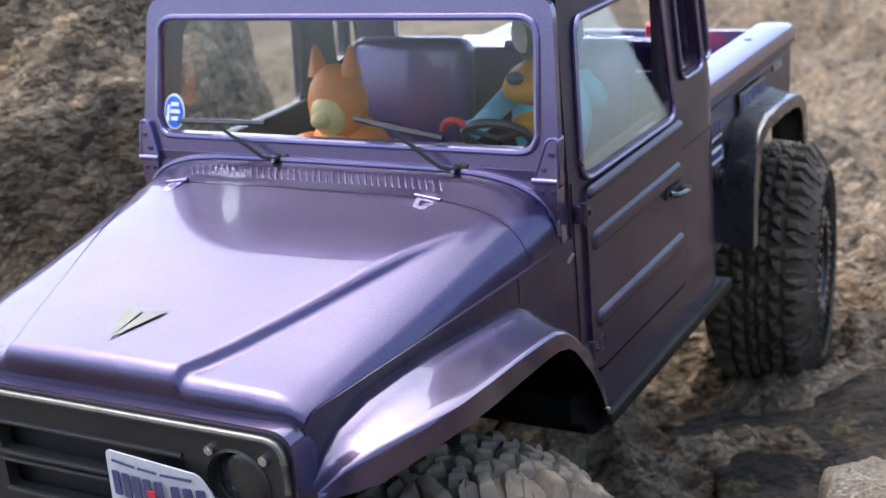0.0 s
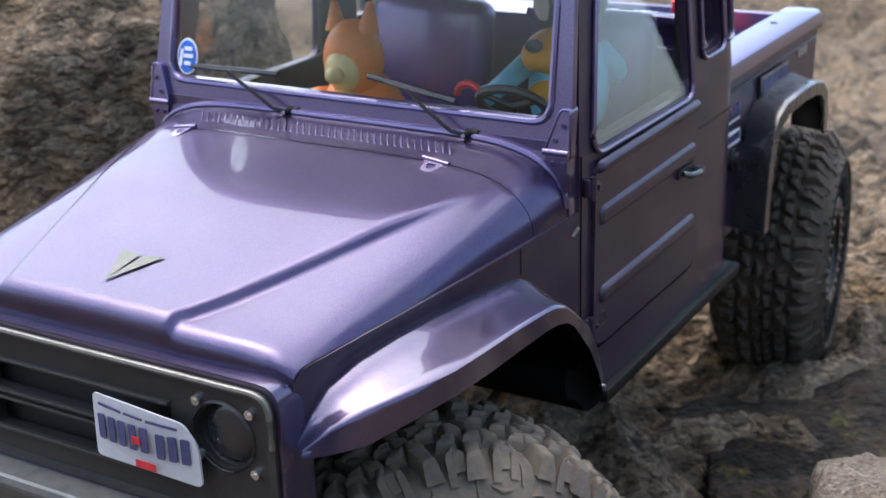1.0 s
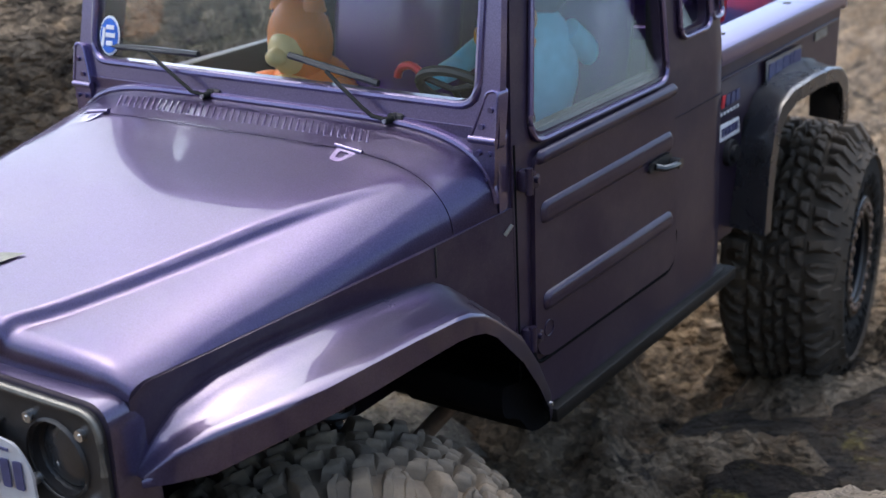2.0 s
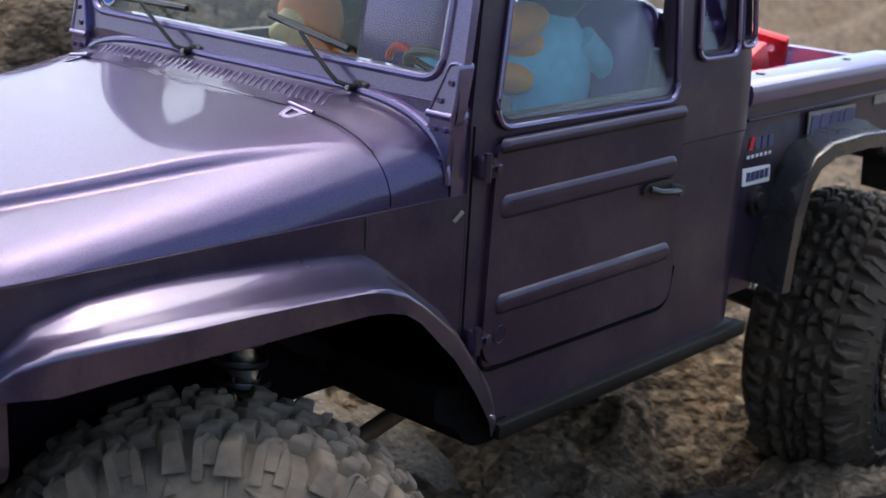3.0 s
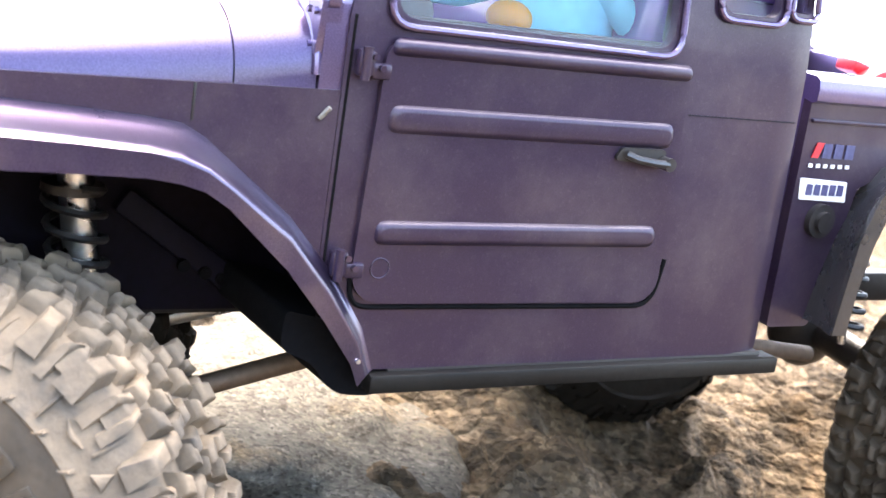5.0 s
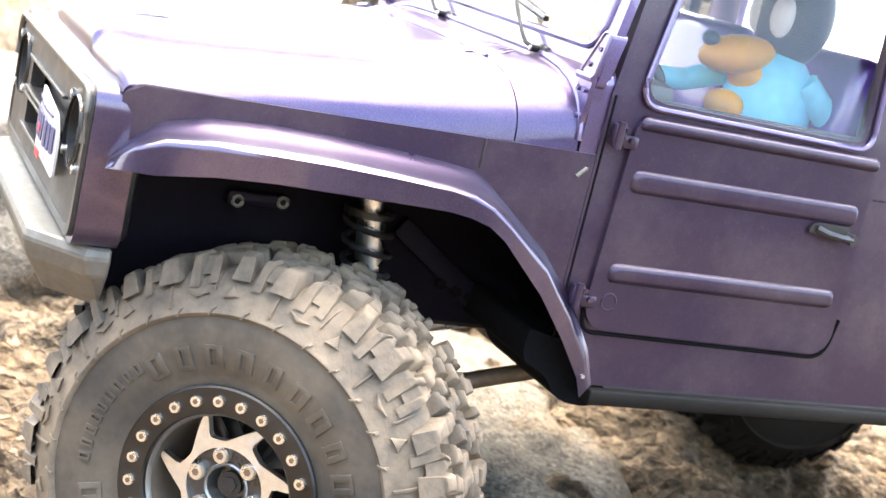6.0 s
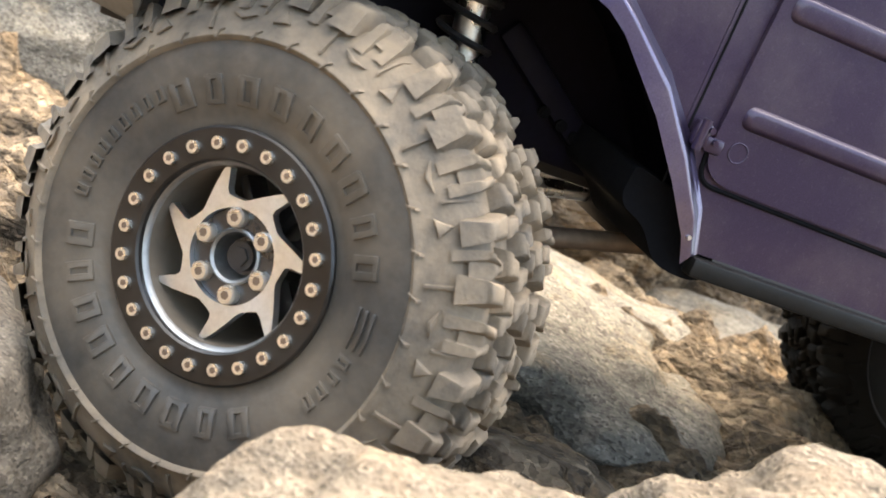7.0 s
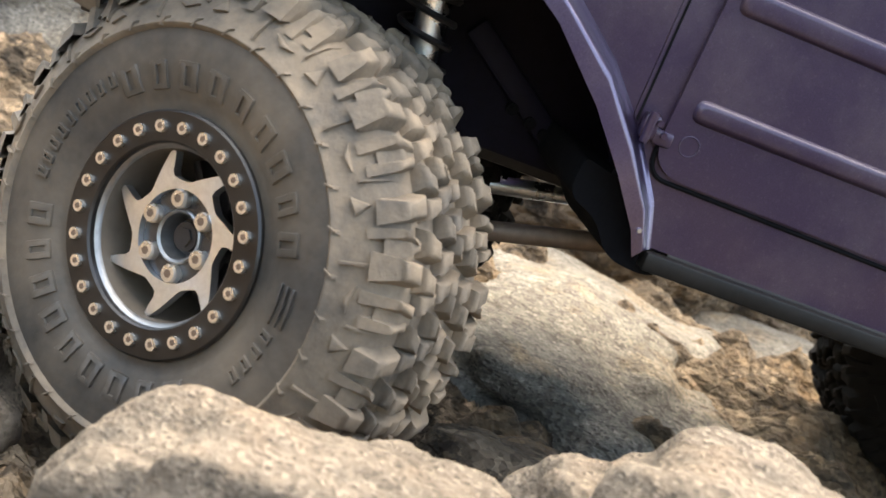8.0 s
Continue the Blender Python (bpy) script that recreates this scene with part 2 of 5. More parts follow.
PALEROCK = rock_material("pale_granite", (0.142, 0.117, 0.090), (0.120, 0.098, 0.074), (0.084, 0.068, 0.051), (0.149, 0.111, 0.077), 0.68, 0.0, 0.0, 0.06, 0.003, 950)


# ---- mesh helpers ----
def thing(name, x, y, z, label, category, group="", kind=""):
    ob = new(name)
    ob.empty_display_size = 0.01
    ob.matrix_world = TILT @ Matrix.Translation(Vector((x, y, z)) * UNIT)
    ob["base"] = (x, y, z)
    return tagged(ob, label, category, group, kind)


def mesh_of(name, bm, mats, smooth=38):
    bmesh.ops.recalc_face_normals(bm, faces=bm.faces)
    me = bpy.data.meshes.new(name)
    bm.to_mesh(me)
    bm.free()
    for m in mats if isinstance(mats, (list, tuple)) else [mats]:
        me.materials.append(m)
    if smooth:
        me.set_sharp_from_angle(angle=radians(smooth))
        me.polygons.foreach_set("use_smooth", [True] * len(me.polygons))
    return me


def part(name, bm, mats, parent, label="", smooth=38):
    """One mesh under a thing or a part, from a bmesh in design units."""
    top = parent
    while top.parent:
        top = top.parent
    base = Vector(top["base"])
    bmesh.ops.transform(bm, matrix=Matrix.Scale(UNIT, 4) @ Matrix.Translation(-base), verts=bm.verts)
    ob = new(name, mesh_of(name, bm, mats, smooth))
    ob.parent = parent
    return tagged(ob, label)


def solo(name, bm, mats, base, label, category, group="", kind="", smooth=38):
    """A top-level thing of one mesh, from a bmesh in design units."""
    bmesh.ops.transform(bm, matrix=Matrix.Scale(UNIT, 4) @ Matrix.Translation(-Vector(base)), verts=bm.verts)
    ob = new(name, mesh_of(name, bm, mats, smooth))
    ob.matrix_world = TILT @ Matrix.Translation(Vector(base) * UNIT)
    return tagged(ob, label, category, group, kind)


def box(bm, c, s, bevel=0.0, turn=None, seg=2, mat=0):
    r = bmesh.ops.create_cube(bm, size=1)
    vs = r["verts"]
    m = Matrix.Translation(c) @ (turn or Matrix()) @ Matrix.Diagonal((*s, 1))
    bmesh.ops.transform(bm, matrix=m, verts=vs)
    fs = {f for v in vs for f in v.link_faces}
    for f in fs:
        f.material_index = mat
    if bevel:
        es = {e for v in vs for e in v.link_edges}
        out = bmesh.ops.bevel(bm, geom=list(es), offset=bevel, segments=seg, affect="EDGES", profile=0.5)
        for f in out["faces"]:
            f.material_index = mat
    return vs


def rod(bm, a, b, r, n=12, r2=None, mat=0):
    a, b = Vector(a), Vector(b)
    q = (b - a).to_track_quat("Z", "Y").to_matrix().to_4x4()
    out = bmesh.ops.create_cone(bm, cap_ends=True, segments=n, radius1=r, radius2=r if r2 is None else r2, depth=(b - a).length,
                                matrix=Matrix.Translation((a + b) / 2) @ q)
    for f in {f for v in out["verts"] for f in v.link_faces}:
        f.material_index = mat
    return out["verts"]


def tube(bm, pts, r, n=8, closed=False, mat=0):
    pts = [Vector(p) for p in pts]
    rings = []
    for i, p in enumerate(pts):
        a = pts[i - 1] if i or closed else p
        b = pts[(i + 1) % len(pts)] if i + 1 < len(pts) or closed else p
        d = (b - a).normalized()
        q = d.to_track_quat("Z", "Y")
        rings.append([bm.verts.new(p + q @ Vector((r * math.cos(2 * math.pi * k / n), r * math.sin(2 * math.pi * k / n), 0))) for k in range(n)])
    loft(bm, rings, True, closed, not closed, mat)


def loft(bm, rings, around=False, closed=False, caps=False, mat=0):
    """Faces between rows of vertices."""
    rows = len(rings)
    for i in range(rows if closed else rows - 1):
        a, b = rings[i], rings[(i + 1) % rows]
        n = len(a)
        for k in range(n if around else n - 1):
            bm.faces.new((a[k], a[(k + 1) % n], b[(k + 1) % n], b[k])).material_index = mat
    if caps:
        bm.faces.new(rings[0]).material_index = mat
        bm.faces.new(rings[-1][::-1]).material_index = mat


def verts(bm, pts):
    return [bm.verts.new(p) for p in pts]


def rounded(pts, r, n=5):
    """A closed 2D outline with its corners rounded; r: one radius or one a corner."""
    out = []
    m = len(pts)
    rs = r if isinstance(r, (list, tuple)) else [r] * m
    for i in range(m):
        p, a, b = Vector(pts[i]), Vector(pts[i - 1]), Vector(pts[(i + 1) % m])
        if rs[i] <= 0:
            out.append(tuple(p))
            continue
        da, db = (a - p).normalized(), (b - p).normalized()
        t = min(rs[i], 0.48 * (a - p).length, 0.48 * (b - p).length)
        for k in range(n + 1):
            s = k / n
            out.append(tuple((p + da * t) * (1 - s) ** 2 + p * 2 * s * (1 - s) + (p + db * t) * s ** 2))
    return out


def plate(bm, outer, holes, lo, hi, put, mat=0):
    """A flat sheet with holes, thick from lo to hi; put(u, v, w) lays it into space."""
    loops = [outer] + list(holes)
    made = []
    for w in (lo, hi):
        es, rings = [], []
        for lp in loops:
            vs = [bm.verts.new(put(u, v, w)) for u, v in lp]
            rings.append(vs)
            es += [bm.edges.new((vs[i], vs[(i + 1) % len(vs)])) for i in range(len(vs))]
        for g in bmesh.ops.triangle_fill(bm, use_beauty=True, use_dissolve=False, edges=es)["geom"]:
            if isinstance(g, bmesh.types.BMFace):
                g.material_index = mat
        made.append(rings)
    for a, b in zip(*made):
        for i in range(len(a)):
            j = (i + 1) % len(a)
            bm.faces.new((a[i], a[j], b[j], b[i])).material_index = mat


def smoothstep(a, b, v):
    t = min(1, max(0, (v - a) / (b - a)))
    return t * t * (3 - 2 * t)


def along(table, v):
    """Straight-line reading of a small table of (position, value)."""
    if v <= table[0][0]:
        return table[0][1]
    for (a, fa), (b, fb) in zip(table, table[1:]):
        if v <= b:
            return fa + (fb - fa) * (v - a) / (b - a)
    return table[-1][1]


def B():
    return bmesh.new()


# ---- the truck ----
truck = thing("toy_truck", 0, 0.8, 0.0, "purple metallic radio-controlled pickup truck crawling on bare rock", "toy truck")


def side_x(y):
    """Half width of the body along its length."""
    return along([(-1.62, 0.80), (-1.2, 0.86), (-0.5, 0.955), (-0.05, 0.995), (5, 0.995)], y)


def hood_z(s, v):
    """Height of the bonnet: s across from 0 to 1, v from the nose 0 to the cowl seam 1."""
    front = 1.682 - 0.02 * s * s - 0.050 * s ** 14
    rear = 1.645 + 0.232 * max(0, 1 - s ** 6) ** 0.5
    z = front + (rear - front) * (0.25 * v + 0.75 * v ** 1.4)
    return z + 0.032 * (1 - smoothstep(0.55, 1.0, v)) * (1 - smoothstep(crease(v) - 0.024, crease(v) + 0.024, s))


def crease(v):
    """Where the raised centre of the bonnet ends."""
    return 0.45 + 0.42 * v ** 0.8


def make_hood():
    bm = B()
    cc = [0, 0.1, 0.2, 0.3, 0.38, 0.42, 0.45, 0.465, 0.48, 0.49, 0.5, 0.51, 0.52, 0.54, 0.565, 0.62, 0.68, 0.74, 0.8, 0.86, 0.91, 0.95, 0.98, 1.0]
    cc = [-c for c in cc[:0:-1]] + cc

    def across(c, v):
        k, a = crease(v), abs(c)
        return math.copysign(a / 0.5 * k if a < 0.5 else k + (a - 0.5) / 0.5 * (1 - k), c)

    rows = []
    ss = [across(c, 0) for c in cc]
    for drop, fwd in ((0.14, 0.066), (0.075, 0.066), (0.038, 0.062), (0.018, 0.050), (0.006, 0.032), (0.001, 0.014)):
        rows.append([((0.81 - 0.02 * drop) * s, -1.555 - fwd + 0.03 * abs(s) ** 4, max(1.575, hood_z(abs(s), 0) - drop * (1 if abs(s) < 0.9 else 0.6))) for s in ss])
    for i in range(41):
        v = i / 40
        y = -1.555 + 1.205 * v
        w = along([(0, 0.81), (0.35, 0.862), (1, 0.958)], v)
        rows.append([(w * across(c, v), y + 0.03 * (1 - v) * abs(across(c, v)) ** 4, hood_z(abs(across(c, v)), v)) for c in cc])
    loft(bm, [verts(bm, r) for r in rows])
    bmesh.ops.solidify(bm, geom=bm.faces[:], thickness=0.015)
    return part("bonnet", bm, PURPLE, truck, "purple bonnet with a raised centre panel")


bonnet = make_hood()

# cowl between bonnet and windscreen
bm = B()
rows = []
for k in range(11):
    f = k / 10
    y = -0.345 + 0.222 * f
    w, z0, h = 0.958 + 0.020 * f, 1.645 + 0.020 * f, 0.232
    pts = [(w * s, y, z0 + h * max(0, 1 - abs(s) ** 6) ** 0.5 + 0.02 * f) for s in [math.sin(math.pi * (i / 44 - 0.5)) for i in range(45)]]
    rows.append(verts(bm, [(-w - 0.006, y, z0 - 0.03)] + pts + [(w + 0.006, y, z0 - 0.03)]))
loft(bm, rows)
bmesh.ops.solidify(bm, geom=bm.faces[:], thickness=0.015)
cowl = part("cowl", bm, PURPLE, truck)
bm = B()
for i in range(40):
    x = -0.62 + 1.18 * i / 39
    z = 1.664 + 0.232 * (1 - abs(x / 0.966) ** 6) ** 0.5 + 0.0035
    box(bm, (x, -0.240, z - 0.004), (0.009, 0.095, 0.008), 0.002, pose(0, 0, 0, 10, 9 * x, 34), 1)
part("cowl_vent", bm, PURPLE, cowl)
bm = B()
tube(bm, [(0.980 * s, -0.126, 1.688 + 0.232 * max(0, 1 - abs(s) ** 6) ** 0.5) for s in [math.sin(math.pi * (i / 44 - 0.5)) for i in range(45)]], 0.013, 8)
part("cowl_bead", bm, PURPLE, cowl)
# bonnet hinges
for x in (0.56, -0.62):
    bm = B()
    hz = 1.645 + 0.232 * (1 - abs(x / 0.958) ** 6) ** 0.5
    front_leaf, rear_leaf = pose(x, -0.345, hz, 13, 13 * x, 0), pose(x, -0.345, hz, 6, 13 * x, 0)
    lay = lambda u, v, w: (front_leaf if v < 0 else rear_leaf) @ Vector((u, v, w))
    plate(bm, rounded([(-0.042, -0.005), (0.042, -0.005), (0.022, -0.078), (-0.022, -0.078)], 0.016), [rounded([(-0.018, -0.022), (0.018, -0.022), (0.010, -0.058), (-0.010, -0.058)], 0.008)], -0.004, 0.004, lay)
    plate(bm, rounded([(-0.038, 0.005), (0.038, 0.005), (0.022, 0.050), (-0.022, 0.050)], 0.014), [], -0.004, 0.004, lay)
    rod(bm, lay(-0.055, 0, 0.004), lay(0.055, 0, 0.004), 0.009)
    part("hinge", bm, PURPLE, bonnet)
# arrow-shaped film on the nose of the bonnet
bm = B()
for tri in (((0.0, -1.49), (-0.012, -1.305), (-0.10, -1.29)), ((0.0, -1.49), (0.085, -1.285), (0.004, -1.31))):
    n = 6
    grid = []
    for i in range(n + 1):
        a = [tri[0][k] + (tri[1][k] - tri[0][k]) * i / n for k in (0, 1)]
        b = [tri[0][k] + (tri[2][k] - tri[0][k]) * i / n for k in (0, 1)]
        grid.append(verts(bm, [(x, y, hood_z(abs(x) / 0.85, (y + 1.555) / 1.205) + 0.006) for x, y in (a, [(p + q) / 2 for p, q in zip(a, b)], b)]))
    loft(bm, grid)
bmesh.ops.remove_doubles(bm, verts=bm.verts, dist=1e-5)
part("arrow_emblem", bm, OLIVE, bonnet, "grey-green arrow-shaped sticker")

# front side panels and firewall
for sgn in (1, -1):
    bm = B()
    out = [(-1.60, 1.40), (-1.585, 1.575), (-1.53, 1.606), (-1.0, 1.623), (-0.5, 1.640), (-0.052, 1.652), (-0.052, 1.13),
            (-0.2, 1.29), (-0.35, 1.43), (-0.47, 1.515), (-0.77, 1.527), (-1.14, 1.535), (-1.33, 1.52), (-1.48, 1.48)]
    plate(bm, out, [], -0.03, 0.0, lambda u, v, w: (sgn * (side_x(u) + w), u, v))
    panel = part("side_panel", bm, SHADYDUSTPURPLE, truck)
    bm = B()
    rod(bm, (sgn * 0.995, -0.105, 1.572), (sgn * 1.012, -0.085, 1.606), 0.007, 8)
    part("bonnet_catch", bm, GREYMETAL, panel, "small grey metal catch")
    bm = B()
    box(bm, (sgn * (side_x(-0.45) - 0.002), -0.45, 1.59), (0.012, 0.008, 0.10), 0.002)
    part("panel_seam", bm, BLACK, panel)
bm = B()
plate(bm, rounded([(-0.985, 1.5), (0.985, 1.5), (0.985, 1.93), (-0.985, 1.93)], [0.02, 0.02, 0.05, 0.05]), [], -0.116, -0.04, lambda u, v, w: (u, w, v))
part("firewall", bm, PURPLE, truck)

# windscreen frame: leans back a little
lean = lambda u, v, w: (u, w - 0.06 + (v - 1.87) * 0.20, v)
ws_out = rounded([(-0.995, 1.86), (0.995, 1.86), (0.945, 2.56), (-0.945, 2.56)], [0.03, 0.03, 0.09, 0.09])
ws_in = rounded([(-0.885, 2.005), (0.885, 2.005), (0.872, 2.465), (-0.872, 2.465)], 0.07)
bm = B()
plate(bm, ws_out, [ws_in], -0.06, -0.025, lean)
bead = rounded([(-0.90, 1.99), (0.90, 1.99), (0.887, 2.48), (-0.887, 2.48)], 0.08)
tube(bm, [lean(u, v, -0.06) for u, v in bead], 0.014, 8, True)
screen = part("windscreen_frame", bm, PURPLE, truck)
bm = B()
plate(bm, rounded([(-0.90, 1.99), (0.90, 1.99), (0.885, 2.48), (-0.885, 2.48)], 0.08), [], -0.052, -0.049, lean)
part("pane", bm, SCREEN, screen, "clear windscreen glass", 0).visible_shadow = False
# the round blue sticker inside the glass, its print left as bars
bm = B()
plate(bm, [(-0.815 + 0.055 * math.cos(a), 2.09 + 0.075 * math.sin(a)) for a in [k * math.pi / 16 for k in range(32)]], [], -0.058, -0.055, lean)
st = part("round_sticker", bm, WHITE, screen, "round blue and white sticker")
bm = B()
plate(bm, [(-0.815 + 0.048 * math.cos(a), 2.09 + 0.066 * math.sin(a)) for a in [k * math.pi / 16 for k in range(32)]], [], -0.062, -0.059, lean)
part("sticker_face", bm, BLUEINK, st)
bm = B()
for k, (a, b) in enumerate(((-0.012, 0.03), (-0.016, 0.035), (-0.012, 0.022))):
    plate(bm, [(-0.815 + a, 2.115 - 0.03 * k), (-0.815 + b, 2.115 - 0.03 * k), (-0.815 + b, 2.131 - 0.03 * k), (-0.815 + a, 2.131 - 0.03 * k)], [], -0.066, -0.063, lean)
plate(bm, [(-0.855, 2.05), (-0.84, 2.05), (-0.832, 2.12), (-0.845, 2.12)], [], -0.066, -0.063, lean)
part("print", bm, WHITE, st)

# hinged corner brackets of the windscreen
for sgn in (1, -1):
    bm = B()
    put = lambda u, v, w: (sgn * u, w - 0.075 + max(0, v - 1.87) * 0.2, v)
    plate(bm, rounded([(0.895, 1.90), (0.988, 1.90), (0.985, 2.055), (0.945, 2.05)], [0.01, 0.01, 0.03, 0.03]), [], -0.066, 0.0, put)
    plate(bm, rounded([(0.915, 1.73), (0.980, 1.72), (0.988, 1.893), (0.895, 1.893)], [0.03, 0.03, 0.01, 0.01]), [], -0.062, 0.0, put)
    tube(bm, [put(u, v, -0.066) for u, v in rounded([(0.895, 1.90), (0.988, 1.90), (0.985, 2.055), (0.945, 2.05)], [0.01, 0.01, 0.03, 0.03])], 0.006, 6, True)
    rod(bm, put(0.890, 1.8965, -0.064), put(0.992, 1.8965, -0.064), 0.013, 10)
    br = part("corner_bracket", bm, PURPLE, screen)
    for u, v in ((0.925, 1.855), (0.965, 1.855), (0.95, 1.765), (0.935, 1.94), (0.965, 1.995)):
        p = put(u, v, -0.060)
        bm = B()
        rod(bm, p, (p[0], p[1] - 0.014, p[2]), 0.010, 8)
        part("rivet", bm, PURPLE, br)

# wipers
for x0, tip in ((0.575, ((0.10, 2.09), (0.50, 2.03))), (-0.258, ((-0.80, 2.05), (-0.33, 2.06)))):
    y0, z0 = -0.125, 1.925
    bm = B()
    rod(bm, (x0 + 0.015, -0.06, 1.915), (x0, y0 - 0.005, z0), 0.022, 10)
    box(bm, (x0 + 0.012, -0.098, 1.895), (0.058, 0.06, 0.095), 0.016)
    wb = part("wiper", bm, BLACK, truck, "thin black windscreen wiper")
    bm = B()
    mid = ((tip[0][0] + tip[1][0]) / 2, -0.105, (tip[0][1] + tip[1][1]) / 2)
    knee = (x0 - 0.10, y0 - 0.03, z0 + 0.035)
    tube(bm, [(x0, y0 - 0.02, z0), (x0 - 0.06, y0 - 0.03, z0 + 0.01), knee, (mid[0] * 0.6 + knee[0] * 0.4, -0.135, mid[2] * 0.6 + knee[2] * 0.4), (mid[0], -0.118, mid[2])], 0.0075, 6)
    rod(bm, (x0 - 0.005, y0 - 0.035, z0), (x0 + 0.005, y0, z0), 0.013, 10)
    part("wiper_arm", bm, WIPER, wb)
    bm = B()
    rod(bm, (x0 - 0.002, y0 - 0.044, z0), (x0 - 0.002, y0 - 0.03, z0), 0.008, 8)
    part("bolt", bm, STEEL, wb)
    bm = B()
    a, b = Vector((tip[0][0], -0.075, tip[0][1])), Vector((tip[1][0], -0.09, tip[1][1]))
    tube(bm, [a, (a + b) / 2 + Vector((0, -0.012, 0.006)), b], 0.0125, 6)
    tube(bm, [a * 0.8 + b * 0.2 + Vector((0, -0.012, 0.0)), (a + b) / 2 + Vector((0, -0.028, 0.004)), a * 0.2 + b * 0.8 + Vector((0, -0.012, 0.0))], 0.006, 6)
    part("wiper_blade", bm, BLACK, wb)

# cab sides
WIN = rounded([(0.075, 1.862), (1.062, 1.852), (1.055, 2.42), (0.19, 2.42)], [0.09, 0.07, 0.07, 0.07])
QWIN = rounded([(1.24, 1.985), (1.48, 1.985), (1.47, 2.42), (1.25, 2.42)], 0.05)
CWIN = rounded([(1.535, 2.01), (1.63, 2.01), (1.60, 2.40), (1.535, 2.40)], 0.03)


def grow(lp, d):
    cx, cz = sum(p[0] for p in lp) / len(lp), sum(p[1] for p in lp) / len(lp)
    hx, hz = max(p[0] for p in lp) - cx, max(p[1] for p in lp) - cz
    return [(cx + (x - cx) * (1 + d / hx), cz + (z - cz) * (1 + d / hz)) for x, z in lp]


def cab_x(y, z):
    """The cab's flank: leans in a little above the waist and turns in at the rear corner."""
    return 0.995 - 0.058 * max(0, z - 1.85) / 0.7 - 0.10 * max(0, (y - 1.55) / 0.15) ** 2 * 0.35


for sgn in (1, -1):
    bm = B()
    out = [(0.075, 1.015), (-0.05, 1.17), (-0.05, 1.86), (0.06, 2.54), (1.0, 2.55), (1.5, 2.55), (1.56, 2.54), (1.60, 2.3), (1.64, 2.0), (1.665, 1.6), (1.69, 1.1), (1.70, 0.84), (0.165, 0.84), (0.125, 0.945)]
    plate(bm, rounded(out, [0, 0, 0, 0.02, 0, 0, 0.03, 0.02, 0.02, 0.02, 0.02, 0.03, 0, 0]), [WIN, QWIN, CWIN], -0.035, 0.0, lambda u, v, w: (sgn * w, u, v))
    for co_, no_ in (((0, 0, 1.85), (0, 0, 1)), ((0, 1.55, 0), (0, 1, 0)), ((0, 1.60, 0), (0, 1, 0)), ((0, 1.65, 0), (0, 1, 0))):
        bmesh.ops.bisect_plane(bm, geom=bm.verts[:] + bm.edges[:] + bm.faces[:], plane_co=co_, plane_no=no_)
    for v in bm.verts:
        v.co.x += sgn * cab_x(v.co.y, v.co.z)
    cab = part("cab_side", bm, SHADYDUSTPURPLE, truck)
    for lp, nm in ((WIN, "window_bead"), (QWIN, "window_bead"), (CWIN, "window_bead")):
        bm = B()
        tube(bm, [(sgn * (cab_x(u, v) + 0.010), u, v) for u, v in grow(lp, 0.022)], 0.011, 8, True)
        part(nm, bm, PURPLE, cab)
    for lp in (WIN, QWIN, CWIN):
        bm = B()
        plate(bm, grow(lp, 0.028), [], -0.014, -0.006, lambda u, v, w: (sgn * (cab_x(u, v) + w + 0.008 - 0.12 * (v - 1.85) / 0.57), u, v))
        part("pane", bm, GLASS, cab, "clear side window", 0).visible_shadow = False
    # door: raised pressed skin, three ribs, hinges and a black handle
    bm = B()
    skin = rounded([(0.045, 1.05), (1.165, 1.04), (1.135, 1.795), (0.065, 1.795)], [0.12, 0.10, 0.05, 0.05], 8)
    plate(bm, skin, [], 0.0, 0.017, lambda u, v, w: (sgn * (cab_x(u, v) + w), u, v))
    bmesh.ops.recalc_face_normals(bm, faces=bm.faces)
    door = part("door", bm, SHADYDUSTPURPLE, truck)
    for a, b, c, d, z1, z0, deep in ((0.075, 1.140, 0.085, 1.135, 1.812, 1.760, 0.036), (0.093, 1.110, 0.098, 1.108, 1.628, 1.545, 0.031), (0.10, 1.112, 0.104, 1.110, 1.297, 1.223, 0.034)):
        bm = B()
        lp = rounded([(a, z0), (b, z0), (d, z1), (c, z1)], min(0.035, 0.45 * (z1 - z0)), 4)
        k = 1.0 if z1 - z0 > 0.05 else 0.45
        rings = [verts(bm, [(sgn * (cab_x(u, v) + 0.014 + (deep - 0.014) * f), u, v) for u, v in grow(lp, -g * k)]) for g, f in ((0, 0), (0.004, 0.45), (0.010, 0.8), (0.017, 0.96), (0.022, 1.0))]
        loft(bm, rings, True)
        bm.faces.new(rings[-1])
        part("rib", bm, SHADYDUSTPURPLE, door, "", 60)
    for z in (1.735, 1.17):
        bm = B()
        box(bm, (sgn * 1.012, 0.0, z), (0.04, 0.05, 0.075), 0.012)
        rod(bm, (sgn * 1.032, -0.005, z - 0.045), (sgn * 1.032, -0.005, z + 0.045), 0.014, 10)
        box(bm, (sgn * 1.016, 0.05, z - 0.02), (0.02, 0.06, 0.045), 0.008)
        hg = part("hinge", bm, SHADYDUSTPURPLE, door)
        bm = B()
        for yy, zz in ((0.02, 0.02), (0.045, -0.01)):
            rod(bm, (sgn * 1.02, yy, z + zz), (sgn * 1.04, yy, z + zz), 0.010, 8)
        part("bolt", bm, FLAREPURPLE, hg)
    bm = B()
